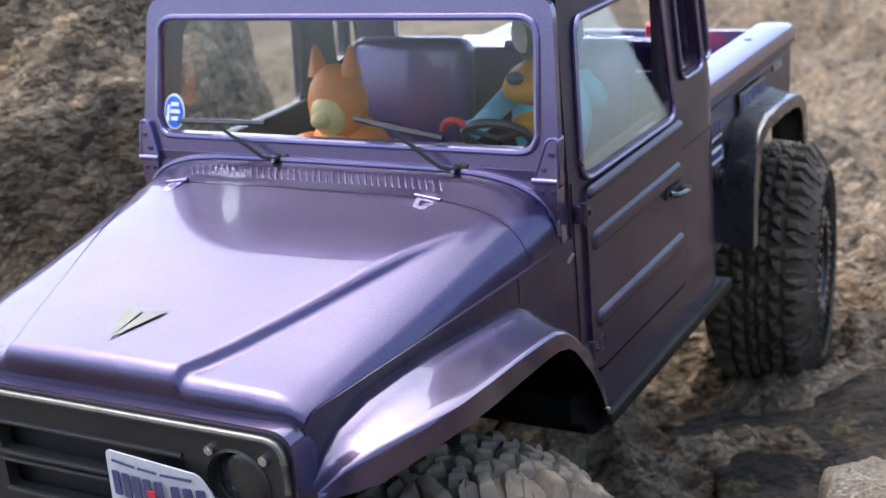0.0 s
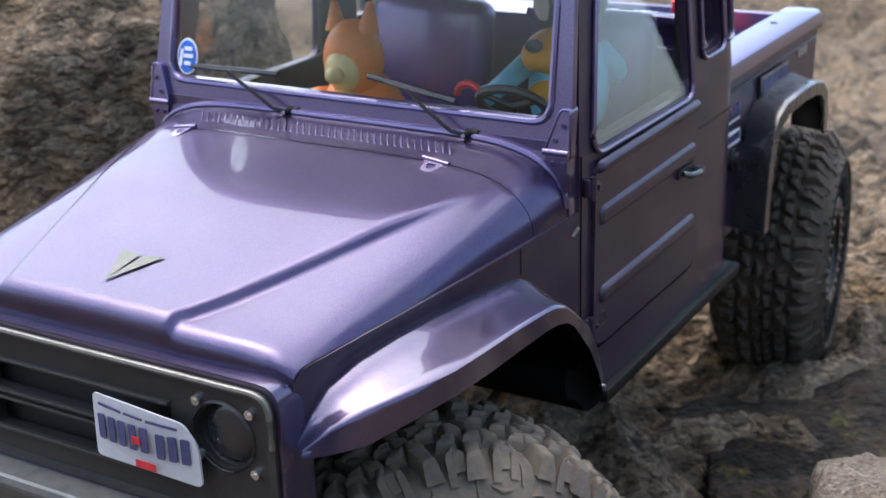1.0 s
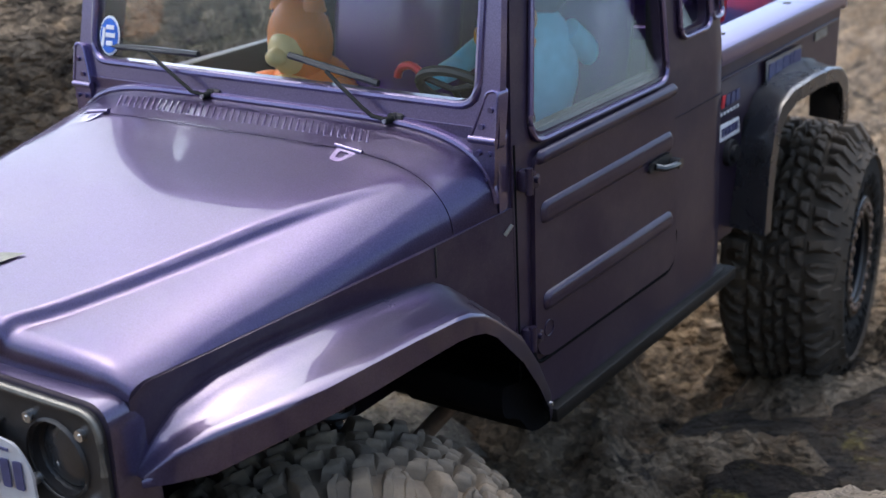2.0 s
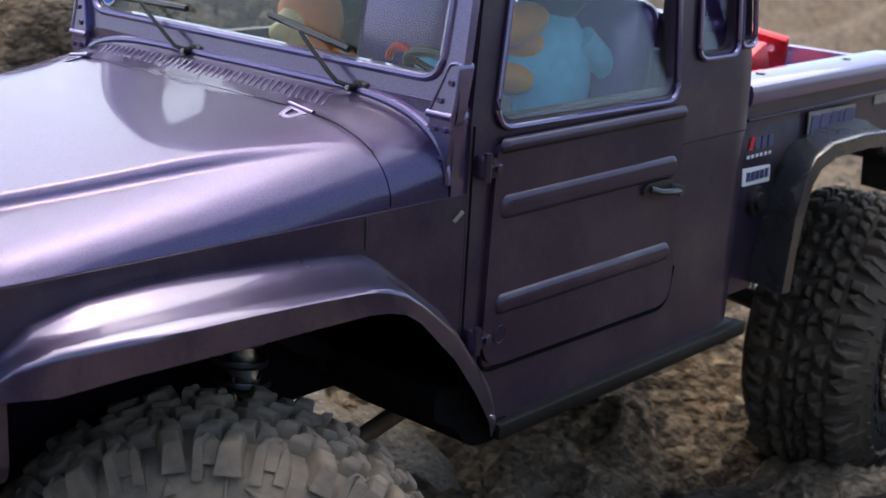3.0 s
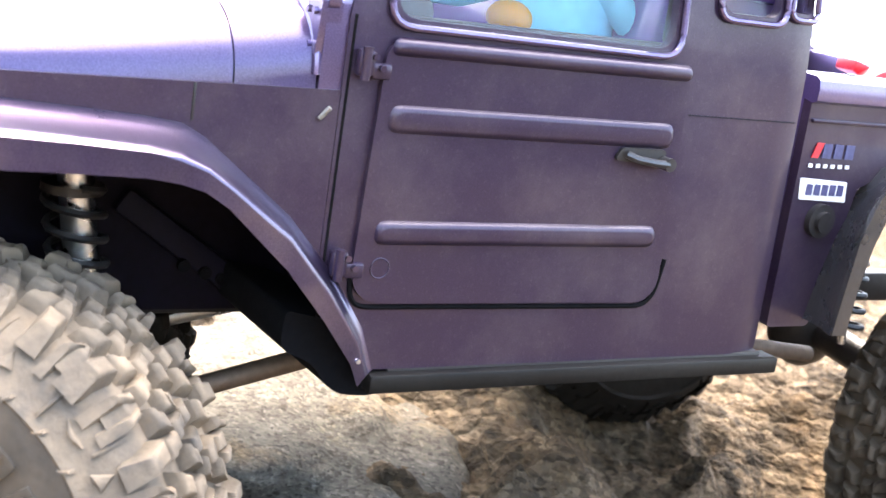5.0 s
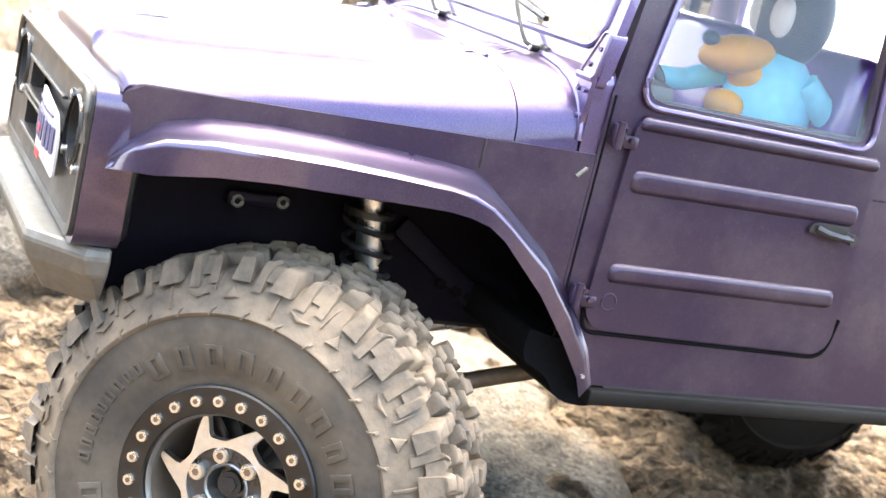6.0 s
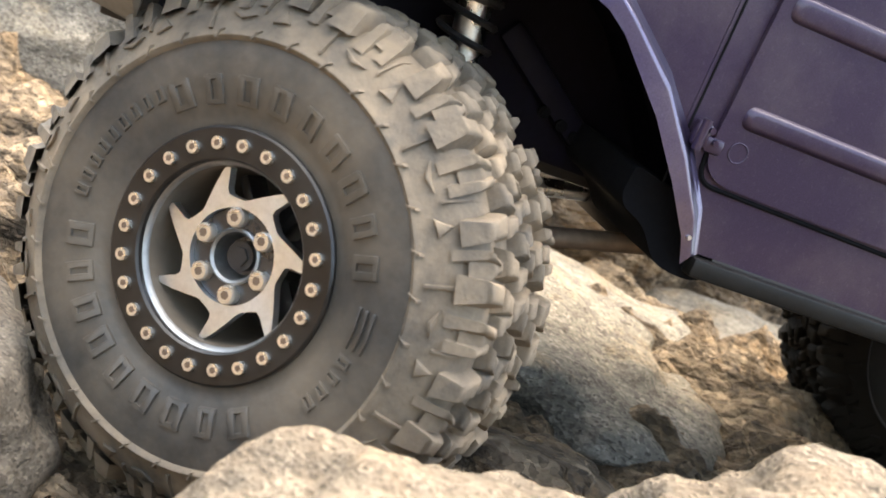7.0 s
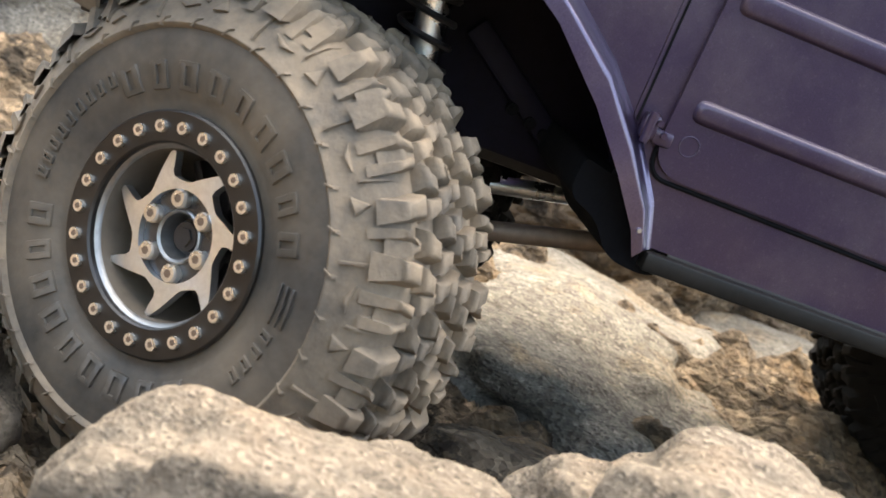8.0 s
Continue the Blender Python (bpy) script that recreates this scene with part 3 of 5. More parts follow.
    plate(bm, rounded([(0.89, 1.505), (1.085, 1.490), (1.085, 1.545), (0.91, 1.545)], 0.018), [], 0.018, 0.030, lambda u, v, w: (sgn * (0.995 + w), u, v))
    dh = part("door_handle", bm, BLACK, door, "black plastic door handle")
    bm = B()
    tube(bm, [(sgn * 1.03, 0.93, 1.525), (sgn * 1.055, 0.955, 1.515), (sgn * 1.062, 1.02, 1.508), (sgn * 1.06, 1.07, 1.505)], 0.013, 8)
    rod(bm, (sgn * 1.03, 1.075, 1.505), (sgn * 1.07, 1.075, 1.505), 0.022, 10)
    part("grip", bm, GLOSSBLACK, dh)
    bm = B()
    box(bm, (sgn * 0.935, 0.56, 1.72), (0.05, 1.06, 0.29), 0.012)
    part("door_card", bm, BLACK, door, "black inner door trim")
    # door gap lines: narrow dark channels
    bm = B()
    for a, b in (((-0.035, 1.86), (-0.035, 1.0)),):
        box(bm, (sgn * 0.9955, (a[0] + b[0]) / 2, (a[1] + b[1]) / 2), (0.005, 0.007, abs(a[1] - b[1])), 0)
    part("door_gap", bm, MATT, door)
    # Matt black tube drawn as the shadow line round the door's lower edge.
    bm = B()
    tube(bm, [(sgn * (cab_x(u, v) + 0.002), u, v) for u, v in rounded([(0.05, 1.16), (0.06, 1.035), (1.16, 1.022), (1.185, 1.18)], [0, 0.12, 0.10, 0], 8)], 0.008, 6)
    part("door_shadow_line", bm, MATT, door)
    bm = B()
    box(bm, (sgn * 0.9955, 1.40, 1.655), (0.004, 0.46, 0.004), 0)
    part("panel_seam", bm, LINER, cab)
    bm = B()
    tube(bm, [(sgn * 1.013, 0.135 + 0.030 * math.cos(q), 1.155 + 0.030 * math.sin(q)) for q in [k * math.pi / 10 for k in range(20)]], 0.0022, 6, True)
    part("hinge_stamp", bm, SHADYDUSTPURPLE, door)
    bm = B()
    rod(bm, (sgn * 1.02, 0.092, 0.885), (sgn * 1.047, 0.092, 0.885), 0.007, 8)
    part("flare_bolt", bm, STEEL, cab)
    # sill
    bm = B()
    box(bm, (sgn * 0.985, 0.955, 0.803), (0.09, 1.61, 0.058), 0.009)
    part("sill", bm, SILLBLACK, truck, "black plastic sill")
    bm = B()
    box(bm, (sgn * 0.93, 0.96, 0.83), (0.13, 1.48, 0.03), 0.006)
    part("sill_step", bm, BLACK, truck)

# rear of the cab with its window, the floor and the roof
bm = B()
plate(bm, rounded([(-0.95, 0.84), (0.95, 0.84), (0.94, 2.54), (-0.94, 2.54)], 0.05), [rounded([(-0.72, 2.02), (0.72, 2.02), (0.70, 2.42), (-0.70, 2.42)], 0.07)], 1.60, 1.64,
      lambda u, v, w: (u, w + 0.06 - max(0, v - 1.2) * 0.05, v))
back = part("cab_back", bm, PURPLE, truck)
bm = B()
plate(bm, rounded([(-0.73, 2.01), (0.73, 2.01), (0.71, 2.43), (-0.71, 2.43)], 0.07), [], 1.618, 1.622, lambda u, v, w: (u, w + 0.06 - max(0, v - 1.2) * 0.05, v))
part("pane", bm, GLASS, back, "clear rear window", 0).visible_shadow = False
bm = B()
box(bm, (0, 0.8, 0.90), (1.90, 1.66, 0.06), 0.01)
part("floor_pan", bm, BLACK, truck)
bm = B()
rows = []
for k in range(13):
    y = 0.03 + 1.60 * k / 12
    edge = min(1, math.sin(math.pi * min(0.5, max(0.02, k / 12 * 3)))) if k < 3 else (min(1, math.sin(math.pi * max(0.02, (12 - k) / 12 * 3) / 1)) if k > 10 else 1)
    rows.append(verts(bm, [((0.950 - 0.02 * (k > 11)) * s, y, 2.545 + 0.085 * (1 - abs(s) ** 6) ** 0.5 * (0.55 + 0.45 * edge) + 0.02 * (1 - s * s)) for s in [math.sin(math.pi * (i / 24 - 0.5)) for i in range(25)]]))
loft(bm, rows)
hole = [f for f in bm.faces if abs(f.calc_center_median().x) < 0.80 and 0.20 < f.calc_center_median().y < 1.45]
glazed = [[(v.co.x, v.co.y, v.co.z - 0.012) for v in f.verts] for f in hole]
bmesh.ops.delete(bm, geom=hole, context="FACES")
bmesh.ops.solidify(bm, geom=bm.faces[:], thickness=0.03)
roof = part("roof", bm, PURPLE, truck)
bm = B()
for quad in glazed:
    bm.faces.new(verts(bm, quad))
bmesh.ops.remove_doubles(bm, verts=bm.verts, dist=1e-5)
part("roof_panel", bm, PURPLE, roof)
bm = B()
tube(bm, [(sx * 0.950, y, 2.552) for sx, y in ((-1, 1.6), (-1, 0.05), (1, 0.05), (1, 1.6))], 0.012, 8)
part("rain_gutter", bm, PURPLE, roof)

# wheel-arch flares
INNER = [(-1.590, 1.385), (-1.53, 1.455), (-1.46, 1.51), (-1.33, 1.545), (-1.14, 1.560), (-0.96, 1.560), (-0.77, 1.553), (-0.57, 1.543), (-0.47, 1.532), (-0.41, 1.500), (-0.33, 1.437), (-0.155, 1.300), (0.00, 1.132), (0.115, 0.970), (0.165, 0.84)]
OUTER = [(-1.600, 1.375), (-1.55, 1.44), (-1.48, 1.488), (-1.35, 1.512), (-1.18, 1.520), (-1.0, 1.519), (-0.81, 1.510), (-0.615, 1.496), (-0.53, 1.484), (-0.455, 1.455), (-0.375, 1.402), (-0.190, 1.272), (-0.042, 1.110), (0.080, 0.950), (0.135, 0.830)]
LOWER = [(-1.610, 1.345), (-1.57, 1.362), (-1.50, 1.378), (-1.34, 1.415), (-1.17, 1.430), (-0.99, 1.430), (-0.80, 1.428), (-0.61, 1.424), (-0.53, 1.413), (-0.46, 1.393), (-0.39, 1.350), (-0.195, 1.178), (-0.050, 1.020), (0.065, 0.880), (0.110, 0.800)]
REACH = [0.835, 0.91, 0.99, 1.07, 1.115, 1.13, 1.135, 1.14, 1.14, 1.14, 1.135, 1.105, 1.075, 1.045, 1.022]


def flare(name, inner, outer, lower, reach, body, mat, sgn, label):
    bm = B()
    rings = []
    for (iy, iz), (oy, oz), (ly, lz), rx in zip(inner, outer, lower, reach):
        bx = body(iy) + 0.003
        I, O, L = Vector((bx, iy, iz)), Vector((rx, oy, oz)), Vector((rx + 0.004, ly, lz))
        pts = [I - Vector((0.03, 0, 0.01)), I, I.lerp(O, 0.07) + Vector((0.004, 0, 0.002)), I.lerp(O, 0.20) - (O - L) * 0.10, I.lerp(O, 0.50) - (O - L) * 0.16, I.lerp(O, 0.78) - (O - L) * 0.07,
               I.lerp(O, 0.94) * 0.97 + L * 0.03, O.lerp(L, 0.10), O.lerp(L, 0.24), O.lerp(L, 0.6), L]
        back = L.lerp(I, 0.12)
        pts += [back + Vector((0, 0, 0.012)), I.lerp(O, 0.75) - (O - L) * 0.38, I - (O - L) * 0.45 - Vector((0.03, 0, 0))]
        rings.append(verts(bm, [(sgn * p.x, p.y, p.z) for p in pts]))
    loft(bm, rings, True, False, True)
    return part(name, bm, mat, truck, label, 50)


for sgn in (1, -1):
    flare("front_flare", INNER, OUTER, LOWER, REACH, side_x, FLAREPURPLE, sgn, "purple front wheel-arch flare")

# grille, lamps, plate
face = lambda u, v, w: (u, w, v)
bm = B()
g_out = rounded([(-0.79, 1.095), (0.79, 1.095), (0.79, 1.572), (-0.79, 1.572)], 0.075)
g_in = rounded([(-0.762, 1.125), (0.762, 1.125), (0.762, 1.545), (-0.762, 1.545)], 0.065)
plate(bm, g_out, [g_in], -1.675, -1.58, face)
grille = part("grille_surround", bm, SATIN, truck, "satin black metal grille surround")
bm = B()
plate(bm, grow(g_out, 0.020), [grow(g_out, 0.0015)], -1.662, -1.52, face)
part("grille_shell", bm, FLAREPURPLE, grille, "purple painted shell round the grille")
bm = B()
tube(bm, [(u, -1.679, v) for u, v in rounded([(-0.785, 1.40), (-0.785, 1.566), (0.785, 1.566), (0.785, 1.40)], [0, 0.07, 0.07, 0])], 0.010, 8)
part("grille_trim", bm, TRIM, grille, "dull grey metal trim strip")
bm = B()
lamp = lambda cx: [(cx + 0.105 * math.cos(a), 1.395 + 0.105 * math.sin(a)) for a in [k * math.pi / 16 for k in range(32)]]
slots = [rounded([(-0.40, z), (0.40, z), (0.40, z + 0.115), (-0.40, z + 0.115)], 0.02) for z in (1.205, 1.345)]
plate(bm, grow(g_in, 0.004), [lamp(0.60), lamp(-0.60)] + slots, -1.67, -1.62, face)
part("grille_panel", bm, BLACK, grille)
bm = B()
plate(bm, g_in, [], -1.60, -1.58, face)
part("grille_back", bm, BLACK, grille)
for z in (1.205, 1.32, 1.345, 1.46):
    bm = B()
    box(bm, (0, -1.678, z), (0.80, 0.02, 0.012), 0.004)
    part("grille_bar", bm, SATIN, grille)
for sgn in (1, -1):
    bm = B()
    prof = [(0.112, -1.682), (0.118, -1.672), (0.108, -1.655), (0.100, -1.63), (0.06, -1.618), (0.0, -1.612)]
    loft(bm, [verts(bm, [(sgn * 0.60 + r * math.cos(a), y, 1.395 + r * math.sin(a)) for a in [k * math.pi / 14 for k in range(28)]]) for r, y in prof[:-1]], True)
    hl = part("headlight", bm, BLACK, grille, "round black headlight bezel")
    bm = B()
    bmesh.ops.create_uvsphere(bm, u_segments=20, v_segments=10, radius=0.098, matrix=Matrix.Translation((sgn * 0.60, -1.63, 1.395)) @ Matrix.Diagonal((1, 0.28, 1, 1)))
    part("lens", bm, GLOSSBLACK, hl)
    for u, v in ((0.71, 1.495), (0.51, 1.498), (0.715, 1.30), (0.505, 1.315)):
        bm = B()
        rod(bm, (sgn * u, -1.668, v), (sgn * u, -1.684, v), 0.016, 12)
        rod(bm, (sgn * u, -1.684, v), (sgn * u, -1.686, v), 0.007, 6)
        part("screw", bm, STEEL, grille)
bm = B()
P_out = rounded([(0.045, 1.205), (0.475, 1.197), (0.472, 1.33), (0.425, 1.405), (0.055, 1.425)], [0.02, 0.02, 0.03, 0.03, 0.02])
bend = lambda u, v, w: (u + 0.05, w - 1.70 - 0.02 * math.sin((u - 0.05) * 7), v + 0.02)
plate(bm, P_out, [], 0, 0.008, bend)
numplate = part("number_plate", bm, PLATEWHITE, truck, "small white licence plate with dark bars")
for u, v in [(0.075 + 0.046 * i, 1.275) for i in range(5)] + [(0.322 + 0.046 * i, 1.268) for i in range(3)]:
    bm = B()
    plate(bm, rounded([(u, v), (u + 0.030, v), (u + 0.030, v + 0.085), (u, v + 0.085)], 0.006, 3), [], -0.006, -0.002, bend)
    part("bar", bm, INK, numplate)
for u0, u1, v in ((0.085, 0.185, 1.392), (0.20, 0.275, 1.388), (0.29, 0.405, 1.382)):
    bm = B()
    plate(bm, [(u0, v), (u1, v - 0.004), (u1, v + 0.004), (u0, v + 0.008)], [], -0.006, -0.002, bend)
    part("bar", bm, INK, numplate)
for q in ([(0.235, 1.222), (0.315, 1.220), (0.315, 1.245), (0.235, 1.247)], [(0.228, 1.30), (0.262, 1.30), (0.262, 1.325), (0.228, 1.325)]):
    bm = B()
    plate(bm, q, [], -0.010, -0.007, bend)
    part("red_mark", bm, REDINK, numplate)
# nose below the bonnet
bm = B()
box(bm, (0, -1.53, 1.48), (1.56, 0.16, 0.19), 0.03)
part("nose_panel", bm, PURPLE, truck)
bm = B()
box(bm, (0, -1.50, 1.22), (1.16, 0.12, 0.36), 0.03)
part("radiator_panel", bm, BLACK, truck)

# front bumper: folded plate with cut-back ends
bm = B()
plan = [(-0.79, -1.53), (-0.79, -1.61), (-0.62, -1.775), (0.62, -1.775), (0.79, -1.61), (0.79, -1.53)]
rings = []
for z, fx, fy in ((0.86, 0.86, 0.10), (0.985, 0.985, 0.02), (1.045, 1.0, 0.0), (1.078, 0.985, 0.012)):
    rings.append(verts(bm, [(x * fx, y + fy * (1 if y < -1.6 else 0), z) for x, y in plan]))
loft(bm, rings, True, False, True)
bmesh.ops.bevel(bm, geom=[e for e in bm.edges], offset=0.007, segments=1, affect="EDGES")
part("front_bumper", bm, BUMPERGREY, truck, "worn dark grey metal front bumper", 12)

# load bed
bm = B()
box(bm, (0, 2.57, 1.52), (1.72, 1.52, 0.03), 0.005)
bed = part("load_bed", bm, PURPLE, truck)
bm = B()
box(bm, (0, 1.82, 1.35), (1.72, 0.04, 0.9), 0.01)
part("headboard", bm, PURPLE, bed)
bm = B()
box(bm, (0, 3.33, 1.52), (1.72, 0.05, 0.5), 0.01)
part("tailgate", bm, PURPLE, bed)
for sgn in (1, -1):
    bm = B()
    plate(bm, rounded([(1.80, 0.90), (2.0, 0.90), (2.10, 1.42), (2.25, 1.48), (2.98, 1.45), (3.08, 1.3), (3.32, 1.28), (3.36, 1.79), (1.785, 1.80)], 0.02), [], -0.04, 0.0, lambda u, v, w: (sgn * (0.90 + w), u, v))
    part("bed_side", bm, SHADYDUSTPURPLE, bed)
for sgn in (1, -1):
    bm = B()
    rows = []
    for y in (1.785, 2.2, 2.7, 3.2, 3.34, 3.375):
        e = 0.02 if y > 3.35 else 0
        rows.append(verts(bm, [(sgn * x, y, z - e) for x, z in ((0.70, 1.755), (0.70, 1.79), (0.715, 1.805), (0.80, 1.812), (0.90, 1.808), (0.918, 1.795), (0.925, 1.765), (0.922, 1.725), (0.905, 1.715))]))
    loft(bm, rows, True, False, True)
    rail = part("bed_rail", bm, PURPLE, bed)
    for y in (2.05, 2.85):
        bm = B()
        rod(bm, (sgn * 0.80, y, 1.809), (sgn * 0.80, y, 1.8155), 0.020, 10)
        part("stake_hole", bm, BLACK, rail)
    bm = B()
    box(bm, (sgn * 0.905, 2.56, 1.655), (0.014, 1.52, 0.014), 0.004)
    part("swage_line", bm, SHADYDUSTPURPLE, bed)
    RI = [(1.97, 0.93), (2.00, 1.08), (2.05, 1.25), (2.12, 1.40), (2.20, 1.50), (2.34, 1.56), (2.50, 1.57), (2.65, 1.56), (2.76, 1.53), (2.83, 1.46), (2.86, 1.32), (2.87, 1.20)]
    RO = [(1.92, 0.93), (1.935, 1.08), (1.955, 1.27), (2.01, 1.43), (2.08, 1.505), (2.22, 1.545), (2.45, 1.55), (2.60, 1.54), (2.72, 1.51), (2.79, 1.44), (2.815, 1.31), (2.82, 1.20)]
    RL = [(1.99, 0.93), (2.00, 1.08), (2.03, 1.25), (2.075, 1.38), (2.13, 1.44), (2.24, 1.475), (2.45, 1.48), (2.58, 1.47), (2.67, 1.45), (2.72, 1.40), (2.745, 1.30), (2.75, 1.20)]
    RI, RO, RL = [[(y if y < 2.2 else 2.2 + 1.3 * (y - 2.2), z) for y, z in q] for q in (RI, RO, RL)]
    flare("rear_flare", RI, RO, RL, [1.09] * 12, lambda y: 0.90, GLOSSBLACK, sgn, "gloss black rear wheel-arch flare")
    on = lambda u, v, w: (sgn * (0.90 + w), u, v)
    bm = B()
    rod(bm, (sgn * 0.89, 1.935, 1.30), (sgn * 0.925, 1.935, 1.30), 0.062, 20)
    rod(bm, (sgn * 0.925, 1.935, 1.30), (sgn * 0.945, 1.935, 1.30), 0.038, 16)
    part("filler_cap", bm, BLACK, bed, "round black fuel filler cap")
    # stickers on the bed side, their lettering left as bars
    bm = B()
    plate(bm, rounded([(1.815, 1.375), (2.045, 1.368), (2.035, 1.442), (1.805, 1.452)], 0.006), [], 0.002, 0.006, on)
    s1 = part("sticker", bm, WHITE, bed, "white sticker with dark bars")
    bm = B()
    for i in range(5):
        u = 1.84 + 0.038 * i
        plate(bm, [(u, 1.392), (u + 0.028, 1.391), (u + 0.028, 1.43), (u, 1.431)], [], 0.007, 0.010, on)
    part("print", bm, INK, s1)
    bm = B()
    for i in range(3):
        u = 1.885 + 0.055 * i
        plate(bm, [(u, 1.525), (u + 0.042, 1.524), (u + 0.042, 1.575), (u, 1.576)], [], 0.002, 0.006, on)
    s2 = part("sticker", bm, INK, bed, "dark bars with a red mark")
    bm = B()
    plate(bm, [(1.835, 1.525), (1.865, 1.525), (1.885, 1.578), (1.85, 1.578)], [], 0.002, 0.006, on)
    part("print", bm, REDINK, s2)
    bm = B()
    for i in range(6):
        u = 1.83 + 0.036 * i
        plate(bm, [(u, 1.49), (u + 0.018, 1.49), (u + 0.018, 1.503), (u, 1.503)], [], 0.002, 0.006, on)
    part("print", bm, WHITE, s2)
    bm = B()
    plate(bm, rounded([(2.31, 1.525), (2.74, 1.520), (2.755, 1.632), (2.30, 1.640)], 0.01), [], 0.016, 0.022, on)
    s3 = part("badge", bm, LIPALLOY, bed, "silver badge with plain dark blocks")
    for u, wide in ((2.325, 0.075), (2.410, 0.085), (2.505, 0.075), (2.592, 0.030), (2.635, 0.095)):
        bm = B()
        plate(bm, rounded([(u, 1.538), (u + wide, 1.536), (u + wide + 0.008, 1.618), (u + 0.008, 1.622)], 0.012, 3), [], 0.020, 0.026, on)
        part("print", bm, INK, s3)
    bm = B()
    plate(bm, rounded([(2.98, 1.60), (3.15, 1.60), (3.15, 1.65), (2.98, 1.65)], 0.006), [], 0.002, 0.006, on)
    part("sticker", bm, GREYMETAL, bed, "small silver sticker")

# chassis, links, shock absorbers, arch liners
for sgn in (1, -1):
    bm = B()
    box(bm, (sgn * 0.30, 0.85, 0.86), (0.07, 4.9, 0.13), 0.01)
    part("chassis_rail", bm, BLACK, truck)
    bm = B()
    n = len(INNER)
    rows = [verts(bm, [(sgn * 0.97, y, z - 0.05), (sgn * 0.62, y + 0.0, z + 0.02), (sgn * 0.44, y, z + 0.0)]) for y, z in INNER[2:]]
    loft(bm, rows)
    rows = [verts(bm, [(sgn * 0.45, y, z + 0.01), (sgn * 0.45, y, 0.85)]) for y, z in INNER[2:]]
    loft(bm, rows)
    bmesh.ops.solidify(bm, geom=bm.faces[:], thickness=0.01)
    part("arch_liner", bm, LINER, truck, "", 0)
    bm = B()
    guard = rounded([(0.06, 0.98), (-0.12, 1.02), (-0.13, 0.90), (-0.02, 0.865), (0.055, 0.760), (0.20, 0.748), (0.28, 0.80), (0.26, 0.90)], [0.02, 0.02, 0.06, 0.08, 0.06, 0.05, 0.04, 0.02], 4)
    plate(bm, guard, [], 0.46, 0.975, lambda u, v, w: (sgn * w, u, v))
    part("liner_foot", bm, MATT, truck)
    bm = B()
    rod(bm, (sgn * 0.55, 0.55, 0.80), (sgn * 0.50, -0.72, 0.48), 0.034, 12)
    part("suspension_link", bm, BROWN, truck, "dusty brown steel suspension link")
    bm = B()
    rod(bm, (sgn * 0.52, 1.25, 0.80), (sgn * 0.48, 2.5, 0.62), 0.034, 12)
    part("suspension_link", bm, BROWN, truck)
    for y0, zt, zb in ((-0.64, 1.34, 0.62), (2.42, 1.40, 0.72)):
        bm = B()
        rod(bm, (sgn * 0.60, y0, zt), (sgn * 0.62, y0 + 0.06, zb + 0.3), 0.052, 14)
        rod(bm, (sgn * 0.62, y0 + 0.06, zb + 0.3), (sgn * 0.63, y0 + 0.09, zb), 0.018, 10)
        shock = part("shock_absorber", bm, STEEL, truck, "oily steel shock absorber")
        bm = B()
        pts = []
        for k in range(130):
            f = k / 129
            c = Vector((sgn * 0.60, y0, zt - 0.06)).lerp(Vector((sgn * 0.625, y0 + 0.075, zb + 0.06)), f)
            a = f * 2 * math.pi * 8.5
            pts.append(c + Vector((0.082 * math.cos(a), 0.082 * math.sin(a), 0)))
        tube(bm, pts, 0.012, 6)
        part("coil_spring", bm, BLACK, shock)
        bm = B()
        for z in (zt + 0.01, zt - 0.06):
            rod(bm, (sgn * 0.60, y0, z), (sgn * 0.60, y0, z - 0.025), 0.088, 18)
        part("spring_collar", bm, BLACK, shock)
    bm = B()
    box(bm, (sgn * 0.475, -1.0, 1.228), (0.06, 0.24, 0.06), 0.028)
    tower = part("shock_tower", bm, LINER, truck)
    for y, z in ((-1.08, 1.22), (-0.92, 1.235)):
        bm = B()
        tube(bm, [(sgn * 0.506, y + 0.017 * math.cos(q), z + 0.017 * math.sin(q)) for q in [k * math.pi / 8 for k in range(16)]], 0.007, 6, True)
        part("bolt", bm, GREYMETAL, tower)
    bm = B()
    box(bm, (sgn * 0.475, -0.165, 1.005), (0.05, 0.72, 0.085), 0.018, pose(0, 0, 0, -34.5))
    brace = part("inner_brace", bm, BRACE, truck)
    for y, z in ((-0.256, 1.008), (-0.185, 0.985), (-0.128, 0.965)):
        bm = B()
        rod(bm, (sgn * 0.495, y, z), (sgn * 0.512, y, z), 0.020, 12)
        rod(bm, (sgn * 0.512, y, z), (sgn * 0.516, y, z), 0.010, 6)
        part("bolt", bm, MATT, brace)
bm = B()
box(bm, (0, 0.75, 0.74), (0.62, 1.0, 0.20), 0.05)
part("skid_plate", bm, BLACK, truck, "black plastic skid plate")
for y, zl, zr in ((-0.80, 0.44, 0.54), (3.16, 0.40, 0.585)):
    bm = B()
    rod(bm, (0.80, y, zl), (-0.80, y, zr), 0.075, 14)
    bmesh.ops.create_uvsphere(bm, u_segments=18, v_segments=10, radius=0.19, matrix=Matrix.Translation((-0.18, y, (zl + zr) / 2)) @ Matrix.Diagonal((0.8, 1, 1, 1)))
    part("axle", bm, BLACK, truck)
for a, b in (((-0.1, -0.5, 0.55), (-0.05, 0.4, 0.75)), ((-0.05, 1.1, 0.75), (-0.1, 2.4, 0.62))):
    bm = B()
    rod(bm, a, b, 0.035, 10)
    part("drive_shaft", bm, STEEL, truck)

